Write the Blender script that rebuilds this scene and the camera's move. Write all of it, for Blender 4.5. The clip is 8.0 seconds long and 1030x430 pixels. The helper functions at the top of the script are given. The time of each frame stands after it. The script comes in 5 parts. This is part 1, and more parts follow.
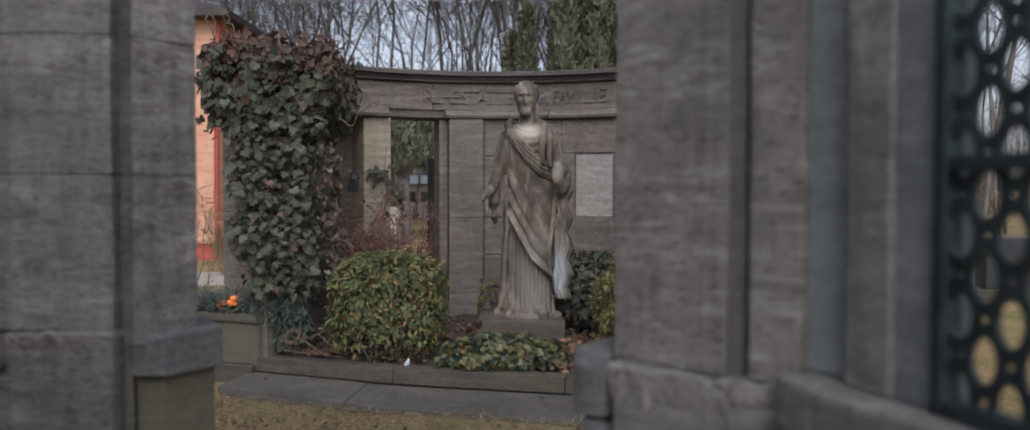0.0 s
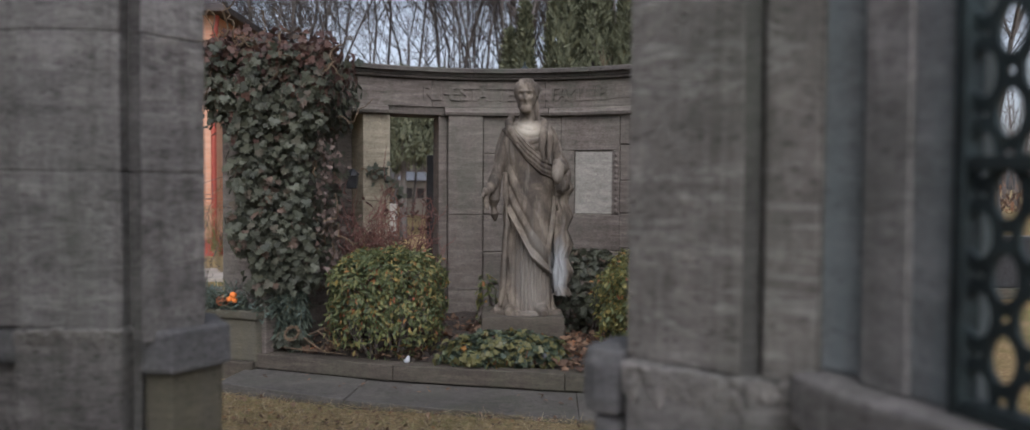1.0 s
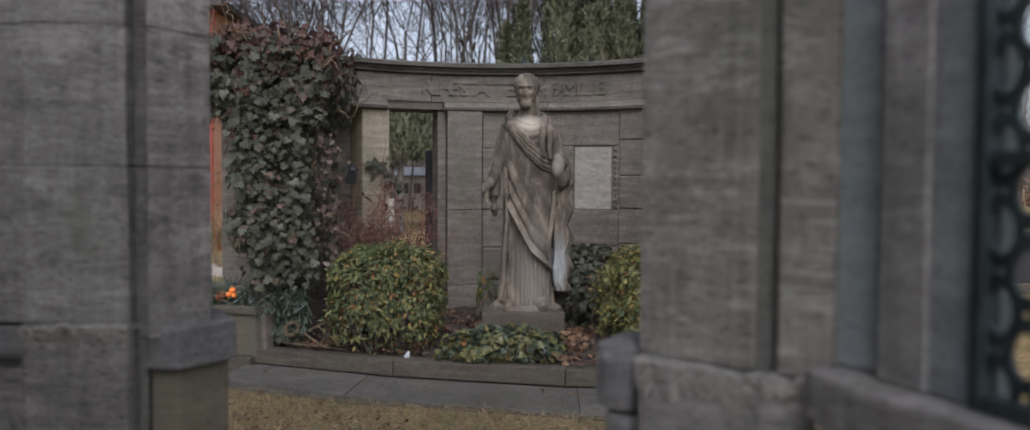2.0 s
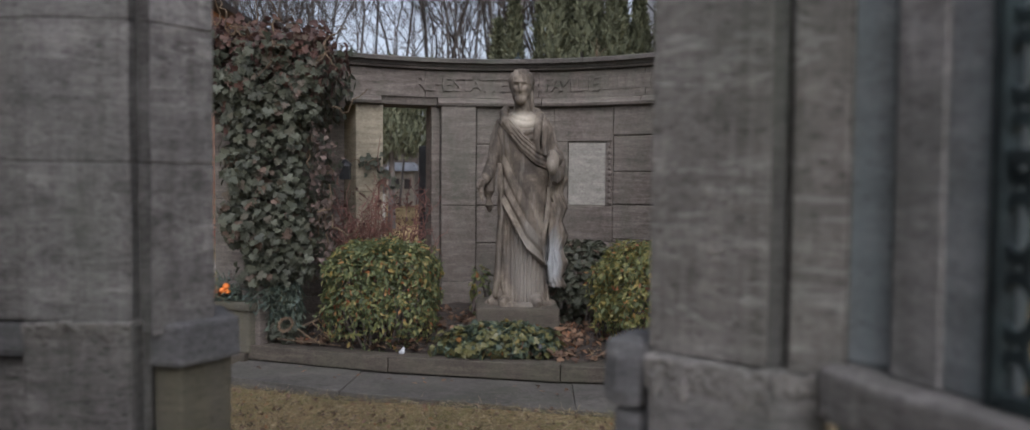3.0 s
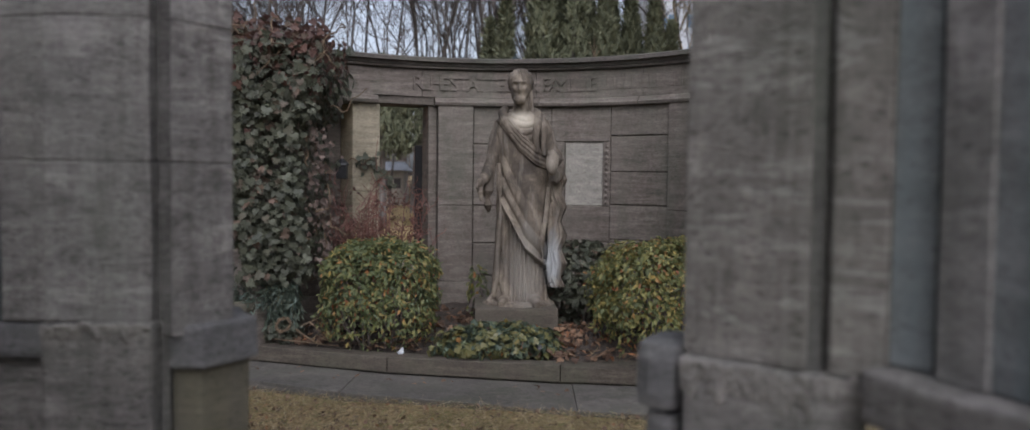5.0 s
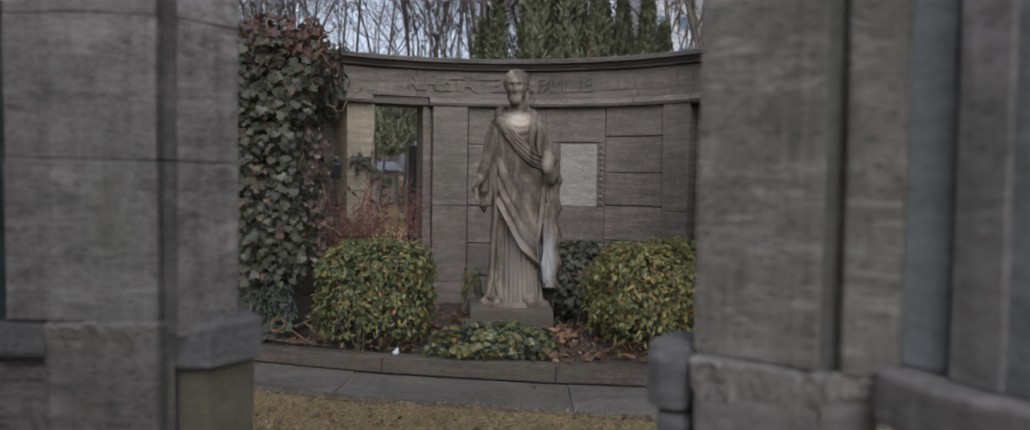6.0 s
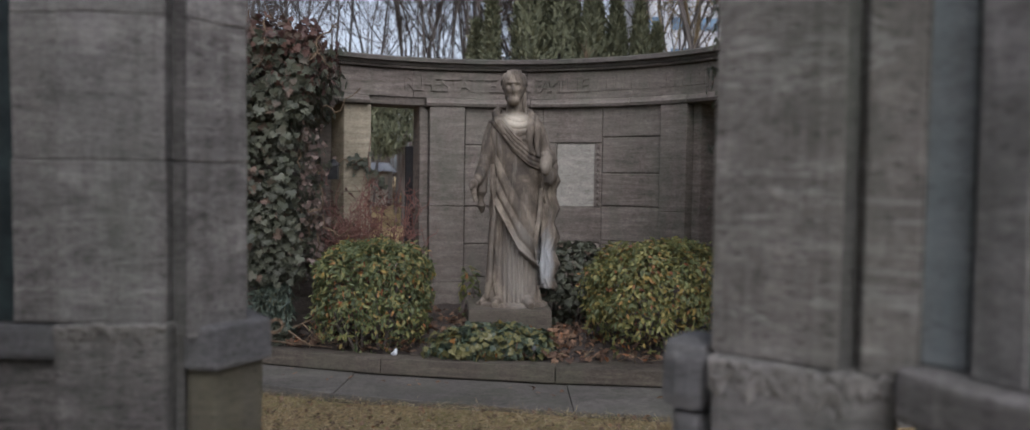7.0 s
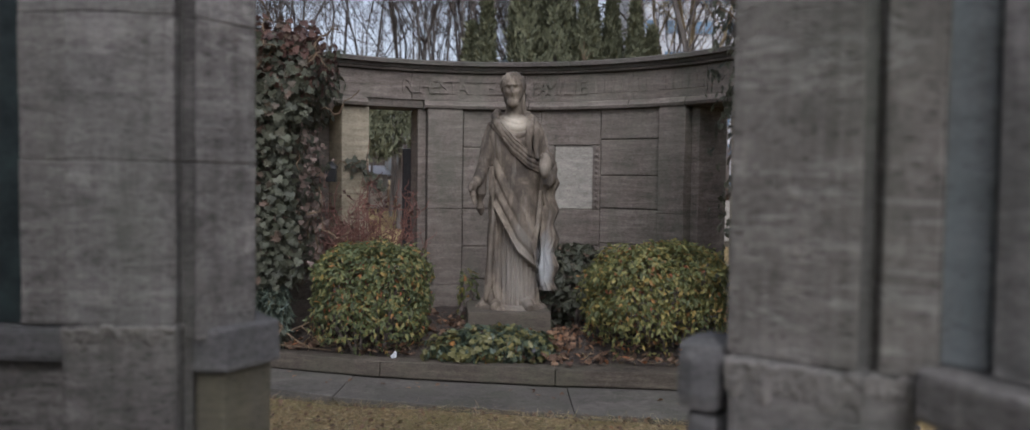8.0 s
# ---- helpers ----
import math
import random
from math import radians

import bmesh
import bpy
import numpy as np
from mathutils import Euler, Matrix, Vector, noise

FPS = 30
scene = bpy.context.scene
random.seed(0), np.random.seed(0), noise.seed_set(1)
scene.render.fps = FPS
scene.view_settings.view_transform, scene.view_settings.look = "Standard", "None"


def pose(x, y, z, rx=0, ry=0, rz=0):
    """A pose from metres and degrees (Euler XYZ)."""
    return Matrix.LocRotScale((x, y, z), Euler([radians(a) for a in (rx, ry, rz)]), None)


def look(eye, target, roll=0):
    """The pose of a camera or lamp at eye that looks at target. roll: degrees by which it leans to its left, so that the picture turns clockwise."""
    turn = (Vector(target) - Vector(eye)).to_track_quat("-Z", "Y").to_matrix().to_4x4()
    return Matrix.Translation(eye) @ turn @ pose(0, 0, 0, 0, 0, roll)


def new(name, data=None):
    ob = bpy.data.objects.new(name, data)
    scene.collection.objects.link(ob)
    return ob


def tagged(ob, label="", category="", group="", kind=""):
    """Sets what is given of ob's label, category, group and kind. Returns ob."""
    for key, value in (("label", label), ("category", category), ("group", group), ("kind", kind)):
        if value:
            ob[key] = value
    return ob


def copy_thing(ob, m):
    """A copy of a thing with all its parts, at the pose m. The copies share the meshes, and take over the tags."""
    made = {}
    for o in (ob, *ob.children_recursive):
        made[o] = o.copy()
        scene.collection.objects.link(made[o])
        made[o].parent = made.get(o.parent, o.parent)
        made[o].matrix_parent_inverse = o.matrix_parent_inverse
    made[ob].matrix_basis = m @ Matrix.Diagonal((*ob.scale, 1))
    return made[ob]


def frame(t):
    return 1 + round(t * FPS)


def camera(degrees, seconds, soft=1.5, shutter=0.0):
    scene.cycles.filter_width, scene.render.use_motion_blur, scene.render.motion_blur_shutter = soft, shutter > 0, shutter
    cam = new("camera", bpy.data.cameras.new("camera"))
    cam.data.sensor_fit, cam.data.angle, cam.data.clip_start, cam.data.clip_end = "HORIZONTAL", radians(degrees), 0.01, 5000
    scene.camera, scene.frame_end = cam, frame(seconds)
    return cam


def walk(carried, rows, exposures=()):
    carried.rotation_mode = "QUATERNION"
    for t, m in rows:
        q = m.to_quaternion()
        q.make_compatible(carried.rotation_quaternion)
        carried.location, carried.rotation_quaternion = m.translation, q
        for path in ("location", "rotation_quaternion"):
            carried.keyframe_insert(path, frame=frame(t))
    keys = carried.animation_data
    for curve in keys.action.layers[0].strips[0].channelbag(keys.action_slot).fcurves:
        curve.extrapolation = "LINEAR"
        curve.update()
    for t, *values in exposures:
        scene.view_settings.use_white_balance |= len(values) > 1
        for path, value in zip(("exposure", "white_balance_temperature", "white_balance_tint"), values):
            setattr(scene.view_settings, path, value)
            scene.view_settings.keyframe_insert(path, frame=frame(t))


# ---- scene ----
cam = camera(63.3, 8.0)
PATH = [
    (0, (-0.157, 1.517, 1.491), (-0.131, 3.516, 1.429), 0.2),
    (0.5, (-0.173, 1.517, 1.493), (-0.144, 3.516, 1.43), 0.3),
    (1, (-0.189, 1.516, 1.493), (-0.153, 3.515, 1.424), 0.4),
    (1.5, (-0.203, 1.52, 1.493), (-0.164, 3.519, 1.419), 0.4),
    (3, (-0.254, 1.528, 1.495), (-0.185, 3.525, 1.404), 0.5),
    (3.5, (-0.276, 1.532, 1.497), (-0.195, 3.529, 1.406), 0.5),
    (4, (-0.297, 1.538, 1.497), (-0.212, 3.534, 1.406), 0.4),
    (4.5, (-0.318, 1.542, 1.497), (-0.229, 3.537, 1.405), 0.5),
    (6, (-0.377, 1.543, 1.496), (-0.256, 3.537, 1.406), 0.9),
    (6.5, (-0.399, 1.549, 1.494), (-0.268, 3.542, 1.404), 0.8),
    (7, (-0.42, 1.551, 1.493), (-0.281, 3.544, 1.405), 0.8),
    (7.5, (-0.439, 1.556, 1.49), (-0.292, 3.549, 1.407), 0.8),
    (8, (-0.458, 1.561, 1.488), (-0.305, 3.554, 1.407), 0.8),
]
walk(cam, [(t, look(eye, target, roll)) for t, eye, target, roll in PATH], [(0, 0.47, 5860, 13), (8, 0.47, 5860, 13)])
cam.data.dof.use_dof = True
cam.data.dof.focus_distance = 6.5
cam.data.dof.aperture_fstop = 1.9

# ---- light ----
world = bpy.data.worlds.new("overcast_sky")
scene.world = world
world.use_nodes = True
wn = world.node_tree
sky = wn.nodes.new("ShaderNodeTexSky")
sky.sky_type = 'NISHITA'
sky.sun_disc = False
sky.sun_elevation = radians(44)
sky.sun_rotation = radians(177)
sky.air_density, sky.dust_density, sky.ozone_density = 1.0, 4.5, 1.0
cloud = wn.nodes.new("ShaderNodeHueSaturation")
cloud.inputs["Saturation"].default_value = 0.36
wn.links.new(sky.outputs[0], cloud.inputs["Color"])
wn.links.new(cloud.outputs[0], wn.nodes["Background"].inputs[0])
wn.nodes["Background"].inputs[1].default_value = 0.14
sun = new("sun", bpy.data.lights.new("sun", 'SUN'))
sun.data.energy, sun.data.angle, sun.data.color = 0.95, radians(50), (1.0, 0.96, 0.92)
sun.matrix_world = look((0.25, -4.8, 4.8), (0, 0, 0))


# ---- materials ----
def nodes_of(name, rough=0.8, metal=0.0, spec=0.3):
    m = bpy.data.materials.new(name)
    m.use_nodes = True
    b = m.node_tree.nodes["Principled BSDF"]
    b.inputs["Roughness"].default_value = rough
    b.inputs["Metallic"].default_value = metal
    b.inputs["Specular IOR Level"].default_value = spec
    return m, m.node_tree, b


def node(nt, kind, **values):
    n = nt.nodes.new(kind)
    for k, v in values.items():
        n.inputs[k].default_value = v
    return n


def ramp(nt, fac, stops):
    r = nt.nodes.new("ShaderNodeValToRGB")
    while len(r.color_ramp.elements) < len(stops):
        r.color_ramp.elements.new(0.5)
    for e, (p, c) in zip(r.color_ramp.elements, stops):
        e.position, e.color = p, (*c, 1) if len(c) == 3 else c
    nt.links.new(fac, r.inputs[0])
    return r.outputs[0]


def mix(nt, fac, a, b, mode='MIX'):
    m = nt.nodes.new("ShaderNodeMix")
    m.data_type, m.blend_type = 'RGBA', mode
    for value, slot in ((fac, 0), (a, 6), (b, 7)):
        if isinstance(value, (int, float)):
            m.inputs[slot].default_value = value
        elif isinstance(value, tuple):
            m.inputs[slot].default_value = (*value, 1)
        else:
            nt.links.new(value, m.inputs[slot])
    return m.outputs[2]


def position(nt, scale=(1, 1, 1), shift=(0, 0, 0)):
    g = nt.nodes.new("ShaderNodeNewGeometry")
    mp = nt.nodes.new("ShaderNodeMapping")
    mp.inputs["Scale"].default_value = scale
    mp.inputs["Location"].default_value = shift
    nt.links.new(g.outputs["Position"], mp.inputs["Vector"])
    return mp.outputs[0]


def noise_of(nt, vec, scale, detail=5, rough=0.6, distort=0.0):
    n = node(nt, "ShaderNodeTexNoise", Scale=scale, Detail=detail, Roughness=rough, Distortion=distort)
    nt.links.new(vec, n.inputs["Vector"])
    return n.outputs[0]


def bump(nt, b, height, strength, distance):
    n = node(nt, "ShaderNodeBump", Strength=strength, Distance=distance)
    nt.links.new(height, n.inputs["Height"])
    nt.links.new(n.outputs[0], b.inputs["Normal"])


def stone(name, dark, mid, light, band=1.0, pits=1.0, stain=(0.06, 0.07, 0.05), stain_amount=0.5, grain=1.0, relief=0.006, patina=None, streaks=0.45, vein=0.0, bed=(1.6, 1.6, 14), tool=0.0):
    """Layered shell limestone: level beds, pits, stains and soot."""
    m, nt, b = nodes_of(name, 0.9, 0, 0.2)
    beds = noise_of(nt, position(nt, bed), 1.5 * grain, 6, 0.65, 0.6)
    big = noise_of(nt, position(nt), 1.3, 4, 0.6)
    fine = noise_of(nt, position(nt, (1, 1, 2.2)), 55 * grain, 4, 0.7)
    col = ramp(nt, beds, [(0.34, dark), (0.5, mid), (0.64, light)])
    col = mix(nt, 0.45, col, ramp(nt, fine, [(0.3, dark), (0.7, light)]))
    rnd = nt.nodes.new("ShaderNodeObjectInfo").outputs["Random"]
    col = mix(nt, 0.6, col, ramp(nt, rnd, [(0, (0.72, 0.70, 0.69)), (1, (1.0, 1.0, 1.0))]), 'MULTIPLY')
    streak = noise_of(nt, position(nt, (9, 9, 34), (3, 1, 0)), 1.5 * grain, 8, 0.75, 0.7)
    dash = ramp(nt, streak, [(0.36, (0.38, 0.36, 0.35)), (0.5, (1.0, 1.0, 1.0)), (0.68, (1.25, 1.22, 1.18))])
    col = mix(nt, streaks, col, dash, 'MULTIPLY')
    if tool:
        marks = noise_of(nt, position(nt, (34, 34, 3.2), (1, 4, 2)), 1.0, 5, 0.65, 0.5)
        col = mix(nt, tool, col, ramp(nt, marks, [(0.34, (0.55, 0.53, 0.52)), (0.52, (1.0, 1.0, 1.0)), (0.7, (1.22, 1.2, 1.18))]), 'MULTIPLY')
    spk = noise_of(nt, position(nt), 130, 3, 0.8)
    blot = noise_of(nt, position(nt), 22, 5, 0.7)
    col = mix(nt, 0.38, col, ramp(nt, spk, [(0.34, (0.45, 0.44, 0.43)), (0.5, (1.0, 1.0, 1.0)), (0.66, (1.35, 1.33, 1.3))]), 'MULTIPLY')
    col = mix(nt, 0.5, col, ramp(nt, blot, [(0.36, (0.6, 0.58, 0.56)), (0.62, (1.15, 1.14, 1.12))]), 'MULTIPLY')
    if vein:
        vn = noise_of(nt, position(nt, (1.2, 1.2, 6.5), (5, 2, 1)), 0.9, 5, 0.6, 0.8)
        line = ramp(nt, vn, [(0.488, (0, 0, 0)), (0.5, (vein,) * 3), (0.512, (0, 0, 0))])
        col = mix(nt, line, col, (0.52, 0.50, 0.47))
    soot = noise_of(nt, position(nt, (2.5, 2.5, 0.7)), 1.2, 6, 0.65)
    soot = ramp(nt, soot, [(0.45, (0, 0, 0)), (0.72, (1, 1, 1))])
    col = mix(nt, soot, col, mix(nt, stain_amount, col, stain))
    col = mix(nt, ramp(nt, big, [(0.35, (0.0,) * 3), (0.75, (0.35,) * 3)]), col, light)
    if patina:
        run = noise_of(nt, position(nt, (6, 6, 0.9)), 1.5, 4, 0.6)
        col = mix(nt, ramp(nt, run, [(0.35, (0, 0, 0)), (0.65, (0.8,) * 3)]), col, patina)
    v = node(nt, "ShaderNodeTexVoronoi", Scale=30.0 * grain)
    nt.links.new(position(nt, (1, 1, 2.5)), v.inputs["Vector"])
    hole = ramp(nt, v.outputs["Distance"], [(0.06, (0, 0, 0)), (0.3, (1, 1, 1))])
    col = mix(nt, 0.36 * pits, col, hole, 'MULTIPLY')
    h = mix(nt, 0.5, mix(nt, 0.4, beds, fine), streak)
    h = mix(nt, 0.3 * pits, h, hole, 'MULTIPLY')
    nt.links.new(col, b.inputs["Base Color"])
    bump(nt, b, h, 0.8 * band, relief)
    return m


def foliage(name, stops, rough=0.5, island=True, trans=0.25):
    """Leaves: each one takes its own colour, with a vein-like mottling."""
    m, nt, b = nodes_of(name, rough, 0, 0.35)
    if island:
        rnd = nt.nodes.new("ShaderNodeNewGeometry").outputs["Random Per Island"]
    else:
        rnd = nt.nodes.new("ShaderNodeObjectInfo").outputs["Random"]
    col = ramp(nt, rnd, stops)
    mott = noise_of(nt, position(nt), 60, 3)
    col = mix(nt, 0.35, col, ramp(nt, mott, [(0.3, (0.45,) * 3), (0.7, (1.0,) * 3)]), 'MULTIPLY')
    big = noise_of(nt, position(nt), 4, 2)
    col = mix(nt, 0.5, col, ramp(nt, big, [(0.3, (0.6, 0.65, 0.6)), (0.7, (1.0,) * 3)]), 'MULTIPLY')
    nt.links.new(col, b.inputs["Base Color"])
    bump(nt, b, mott, 0.3, 0.003)
    if trans:
        t = nt.nodes.new("ShaderNodeBsdfTranslucent")
        nt.links.new(col, t.inputs[0])
        s = nt.nodes.new("ShaderNodeMixShader")
        s.inputs[0].default_value = trans
        nt.links.new(b.outputs[0], s.inputs[1])
        nt.links.new(t.outputs[0], s.inputs[2])
        nt.links.new(s.outputs[0], nt.nodes["Material Output"].inputs[0])
    return m


def mottled(name, a, c, scale=8, rough=0.8, metal=0.0, relief=0.004, stretch=(1, 1, 1), fine_scale=70, spec=0.3):
    m, nt, b = nodes_of(name, rough, metal, spec)
    n = noise_of(nt, position(nt, stretch), scale, 6, 0.65)
    f = noise_of(nt, position(nt, stretch), fine_scale, 4, 0.7)
    col = ramp(nt, n, [(0.32, a), (0.68, c)])
    col = mix(nt, 0.4, col, ramp(nt, f, [(0.3, (0.45,) * 3), (0.7, (1.0,) * 3)]), 'MULTIPLY')
    nt.links.new(col, b.inputs["Base Color"])
    bump(nt, b, mix(nt, 0.5, n, f), 0.7, relief)
    return m


WALL = stone("weathered_limestone", (0.050, 0.0425, 0.037), (0.117, 0.0995, 0.087), (0.218, 0.188, 0.165), stain_amount=0.6)
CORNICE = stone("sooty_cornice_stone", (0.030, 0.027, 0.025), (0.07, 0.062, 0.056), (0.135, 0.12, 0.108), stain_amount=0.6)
# brighter light on the posts is put into this paler stone colour
LIT_SANDY = stone("lit_sandy_limestone", (0.15, 0.125, 0.09), (0.26, 0.225, 0.165), (0.37, 0.33, 0.25), stain=(0.07, 0.055, 0.03), stain_amount=0.5, streaks=0.35)
PALE = stone("pale_plaque_stone", (0.17, 0.16, 0.14), (0.27, 0.255, 0.225), (0.36, 0.34, 0.305), stain_amount=0.2, band=0.5)
PIER = stone("grey_shell_limestone", (0.072, 0.069, 0.067), (0.132, 0.126, 0.122), (0.235, 0.224, 0.216), band=1.0, pits=0.9, grain=0.9, stain_amount=0.45, relief=0.014, streaks=0.6, vein=0.12, bed=(2.6, 2.6, 9.5), tool=0.6)
PIER_WARM = stone("brownish_shell_limestone", (0.072, 0.067, 0.062), (0.132, 0.122, 0.113), (0.235, 0.218, 0.203), band=1.0, pits=1.4, grain=0.9, stain_amount=0.45, relief=0.014, streaks=0.5, vein=0.28, bed=(2.6, 2.6, 7.0), tool=0.8)
PIER_GREEN = stone("copper_stained_limestone", (0.08, 0.083, 0.084), (0.148, 0.153, 0.154), (0.25, 0.255, 0.257), stain_amount=0.4, patina=(0.14, 0.168, 0.168))
SOOTY = stone("sooty_base_limestone", (0.05, 0.048, 0.047), (0.105, 0.10, 0.097), (0.20, 0.19, 0.182), pits=1.4, grain=0.9, relief=0.014, streaks=0.7, tool=0.5)
BROKEN = stone("weather_broken_limestone", (0.09, 0.085, 0.08), (0.17, 0.16, 0.15), (0.29, 0.275, 0.26), pits=1.2, relief=0.012)
# darker stone for the rebates: the shade inside them is put into the colour
SHADED_GROOVE = stone("shaded_groove_limestone", (0.038, 0.036, 0.035), (0.068, 0.065, 0.063), (0.115, 0.11, 0.106), pits=1.2, relief=0.01, tool=0.5)
CAP = stone("sooty_cap_stone", (0.04, 0.04, 0.042), (0.075, 0.074, 0.076), (0.15, 0.147, 0.147), stain_amount=0.5)
MOSSY = stone("mossy_limestone", (0.045, 0.042, 0.031), (0.080, 0.073, 0.052), (0.14, 0.128, 0.092), stain=(0.05, 0.055, 0.025), stain_amount=0.4, patina=(0.074, 0.068, 0.055))
KERB = stone("damp_kerb_stone", (0.029, 0.025, 0.020), (0.060, 0.050, 0.040), (0.108, 0.092, 0.074), stain=(0.05, 0.06, 0.035), band=0.6)
SLAB = stone("slate_grey_slab", (0.040, 0.037, 0.033), (0.076, 0.070, 0.063), (0.132, 0.122, 0.109), stain=(0.06, 0.07, 0.04), stain_amount=0.35, band=0.5, grain=1.4, relief=0.003)
SOIL = mottled("dark_soil", (0.026, 0.021, 0.018), (0.07, 0.055, 0.044), 14, 0.95, relief=0.03)
BRONZE = mottled("patinated_bronze", (0.020, 0.024, 0.026), (0.055, 0.075, 0.075), 9, 0.55, 0.6, relief=0.002)
BARK = mottled("grey_bark", (0.065, 0.058, 0.053), (0.17, 0.15, 0.135), 6, 0.9, relief=0.02, stretch=(1, 1, 0.25))
TWIG = mottled("brown_twigs", (0.08, 0.067, 0.06), (0.17, 0.14, 0.122), 3, 0.9, relief=0.002)
PALEBARK = mottled("pale_yellow_bark", (0.20, 0.16, 0.10), (0.36, 0.29, 0.19), 5, 0.85, relief=0.01)
REDTWIG = mottled("red_brown_twigs", (0.085, 0.042, 0.036), (0.20, 0.095, 0.072), 9, 0.7, relief=0.002)
VINE = mottled("dry_vine_wood", (0.06, 0.042, 0.028), (0.165, 0.115, 0.07), 20, 0.85, relief=0.003)
BLACKSTONE = mottled("black_granite", (0.02, 0.02, 0.021), (0.04, 0.04, 0.042), 30, 0.35, relief=0.001)
HEDGE = foliage("hedge_leaves", [(0, (0.085, 0.104, 0.055)), (0.5, (0.14, 0.165, 0.072)), (0.84, (0.25, 0.245, 0.10)), (0.93, (0.36, 0.275, 0.10)), (0.97, (0.38, 0.19, 0.07)), (1, (0.30, 0.09, 0.055))], 0.5, trans=0.42)
HEDGE_YELLOW = foliage("yellowing_hedge_leaves", [(0, (0.105, 0.118, 0.055)), (0.4, (0.18, 0.19, 0.075)), (0.8, (0.32, 0.29, 0.105)), (0.93, (0.42, 0.31, 0.10)), (0.97, (0.40, 0.20, 0.08)), (1, (0.30, 0.10, 0.06))], 0.5, trans=0.42)
HEDGE_ONE = foliage("hedge_single_leaves", [(0, (0.085, 0.10, 0.045)), (0.5, (0.15, 0.165, 0.06)), (0.82, (0.26, 0.245, 0.085)), (0.94, (0.35, 0.255, 0.075)), (1, (0.33, 0.13, 0.055))], 0.5, trans=0.4, island=False)
IVY = foliage("ivy_leaves", [(0, (0.062, 0.064, 0.046)), (0.5, (0.088, 0.092, 0.062)), (0.82, (0.125, 0.128, 0.090)), (0.92, (0.12, 0.096, 0.072)), (1, (0.18, 0.12, 0.09))], 0.55, trans=0.35)
IVY_ONE = foliage("ivy_single_leaves", [(0, (0.052, 0.056, 0.040)), (0.6, (0.075, 0.080, 0.056)), (0.92, (0.11, 0.115, 0.082)), (1, (0.11, 0.076, 0.06))], 0.55, island=False)
IVY_RED = foliage("russet_ivy_leaves", [(0, (0.065, 0.038, 0.032)), (0.5, (0.105, 0.055, 0.044)), (0.85, (0.15, 0.082, 0.06)), (1, (0.07, 0.065, 0.045))], 0.5, trans=0.35)
DRYIVY = foliage("dry_ivy_leaves", [(0, (0.09, 0.065, 0.055)), (0.6, (0.17, 0.12, 0.10)), (1, (0.26, 0.20, 0.175))], 0.6, trans=0.3)
GROUND_IVY = foliage("ground_ivy_leaves", [(0, (0.045, 0.06, 0.042)), (0.6, (0.075, 0.10, 0.07)), (0.84, (0.13, 0.145, 0.07)), (0.94, (0.20, 0.14, 0.035)), (0.98, (0.28, 0.11, 0.03)), (1, (0.07, 0.08, 0.10))], 0.4)
CONIFER = foliage("thuja_sprays", [(0, (0.075, 0.081, 0.05)), (0.6, (0.125, 0.132, 0.08)), (1, (0.18, 0.18, 0.11))], 0.8, trans=0.1)
FIR = foliage("fir_sprigs", [(0, (0.05, 0.062, 0.045)), (0.5, (0.078, 0.098, 0.07)), (0.8, (0.105, 0.14, 0.128)), (1, (0.16, 0.14, 0.075))], 0.6, trans=0.1)
DEAD = foliage("dead_leaves", [(0, (0.08, 0.047, 0.033)), (0.5, (0.14, 0.084, 0.055)), (0.85, (0.22, 0.14, 0.09)), (1, (0.32, 0.13, 0.055))], 0.7)
STRAW = foliage("dry_grass", [(0, (0.10, 0.072, 0.04)), (0.4, (0.20, 0.15, 0.085)), (0.72, (0.40, 0.31, 0.18)), (0.85, (0.52, 0.42, 0.28)), (0.9, (0.16, 0.18, 0.06)), (1, (0.11, 0.14, 0.04))], 0.75)
ORANGE = mottled("orange_paper_flower", (0.55, 0.13, 0.02), (0.75, 0.22, 0.04), 25, 0.6, relief=0.003)
WICKER = mottled("brown_wicker", (0.16, 0.06, 0.03), (0.32, 0.13, 0.06), 30, 0.7, relief=0.003)
WHITE = mottled("white_porcelain", (0.35, 0.37, 0.40), (0.60, 0.62, 0.64), 60, 0.25, relief=0.001)
ROOF = mottled("dark_roof_sheet", (0.035, 0.03, 0.03), (0.08, 0.065, 0.06), 3, 0.7, relief=0.01)
REDPIPE = mottled("red_painted_pipe", (0.26, 0.05, 0.035), (0.36, 0.08, 0.05), 5, 0.5, relief=0.001)
PLASTER = mottled("white_facade", (0.40, 0.41, 0.43), (0.52, 0.53, 0.55), 0.3, 0.8, relief=0.01, fine_scale=4)
GLASS = mottled("blue_window_glass", (0.06, 0.11, 0.17), (0.13, 0.21, 0.30), 0.4, 0.12, relief=0.0, spec=0.6)
PATHM = mottled("pale_gravel_path", (0.24, 0.21, 0.17), (0.38, 0.34, 0.29), 2, 0.95, relief=0.02, fine_scale=40)


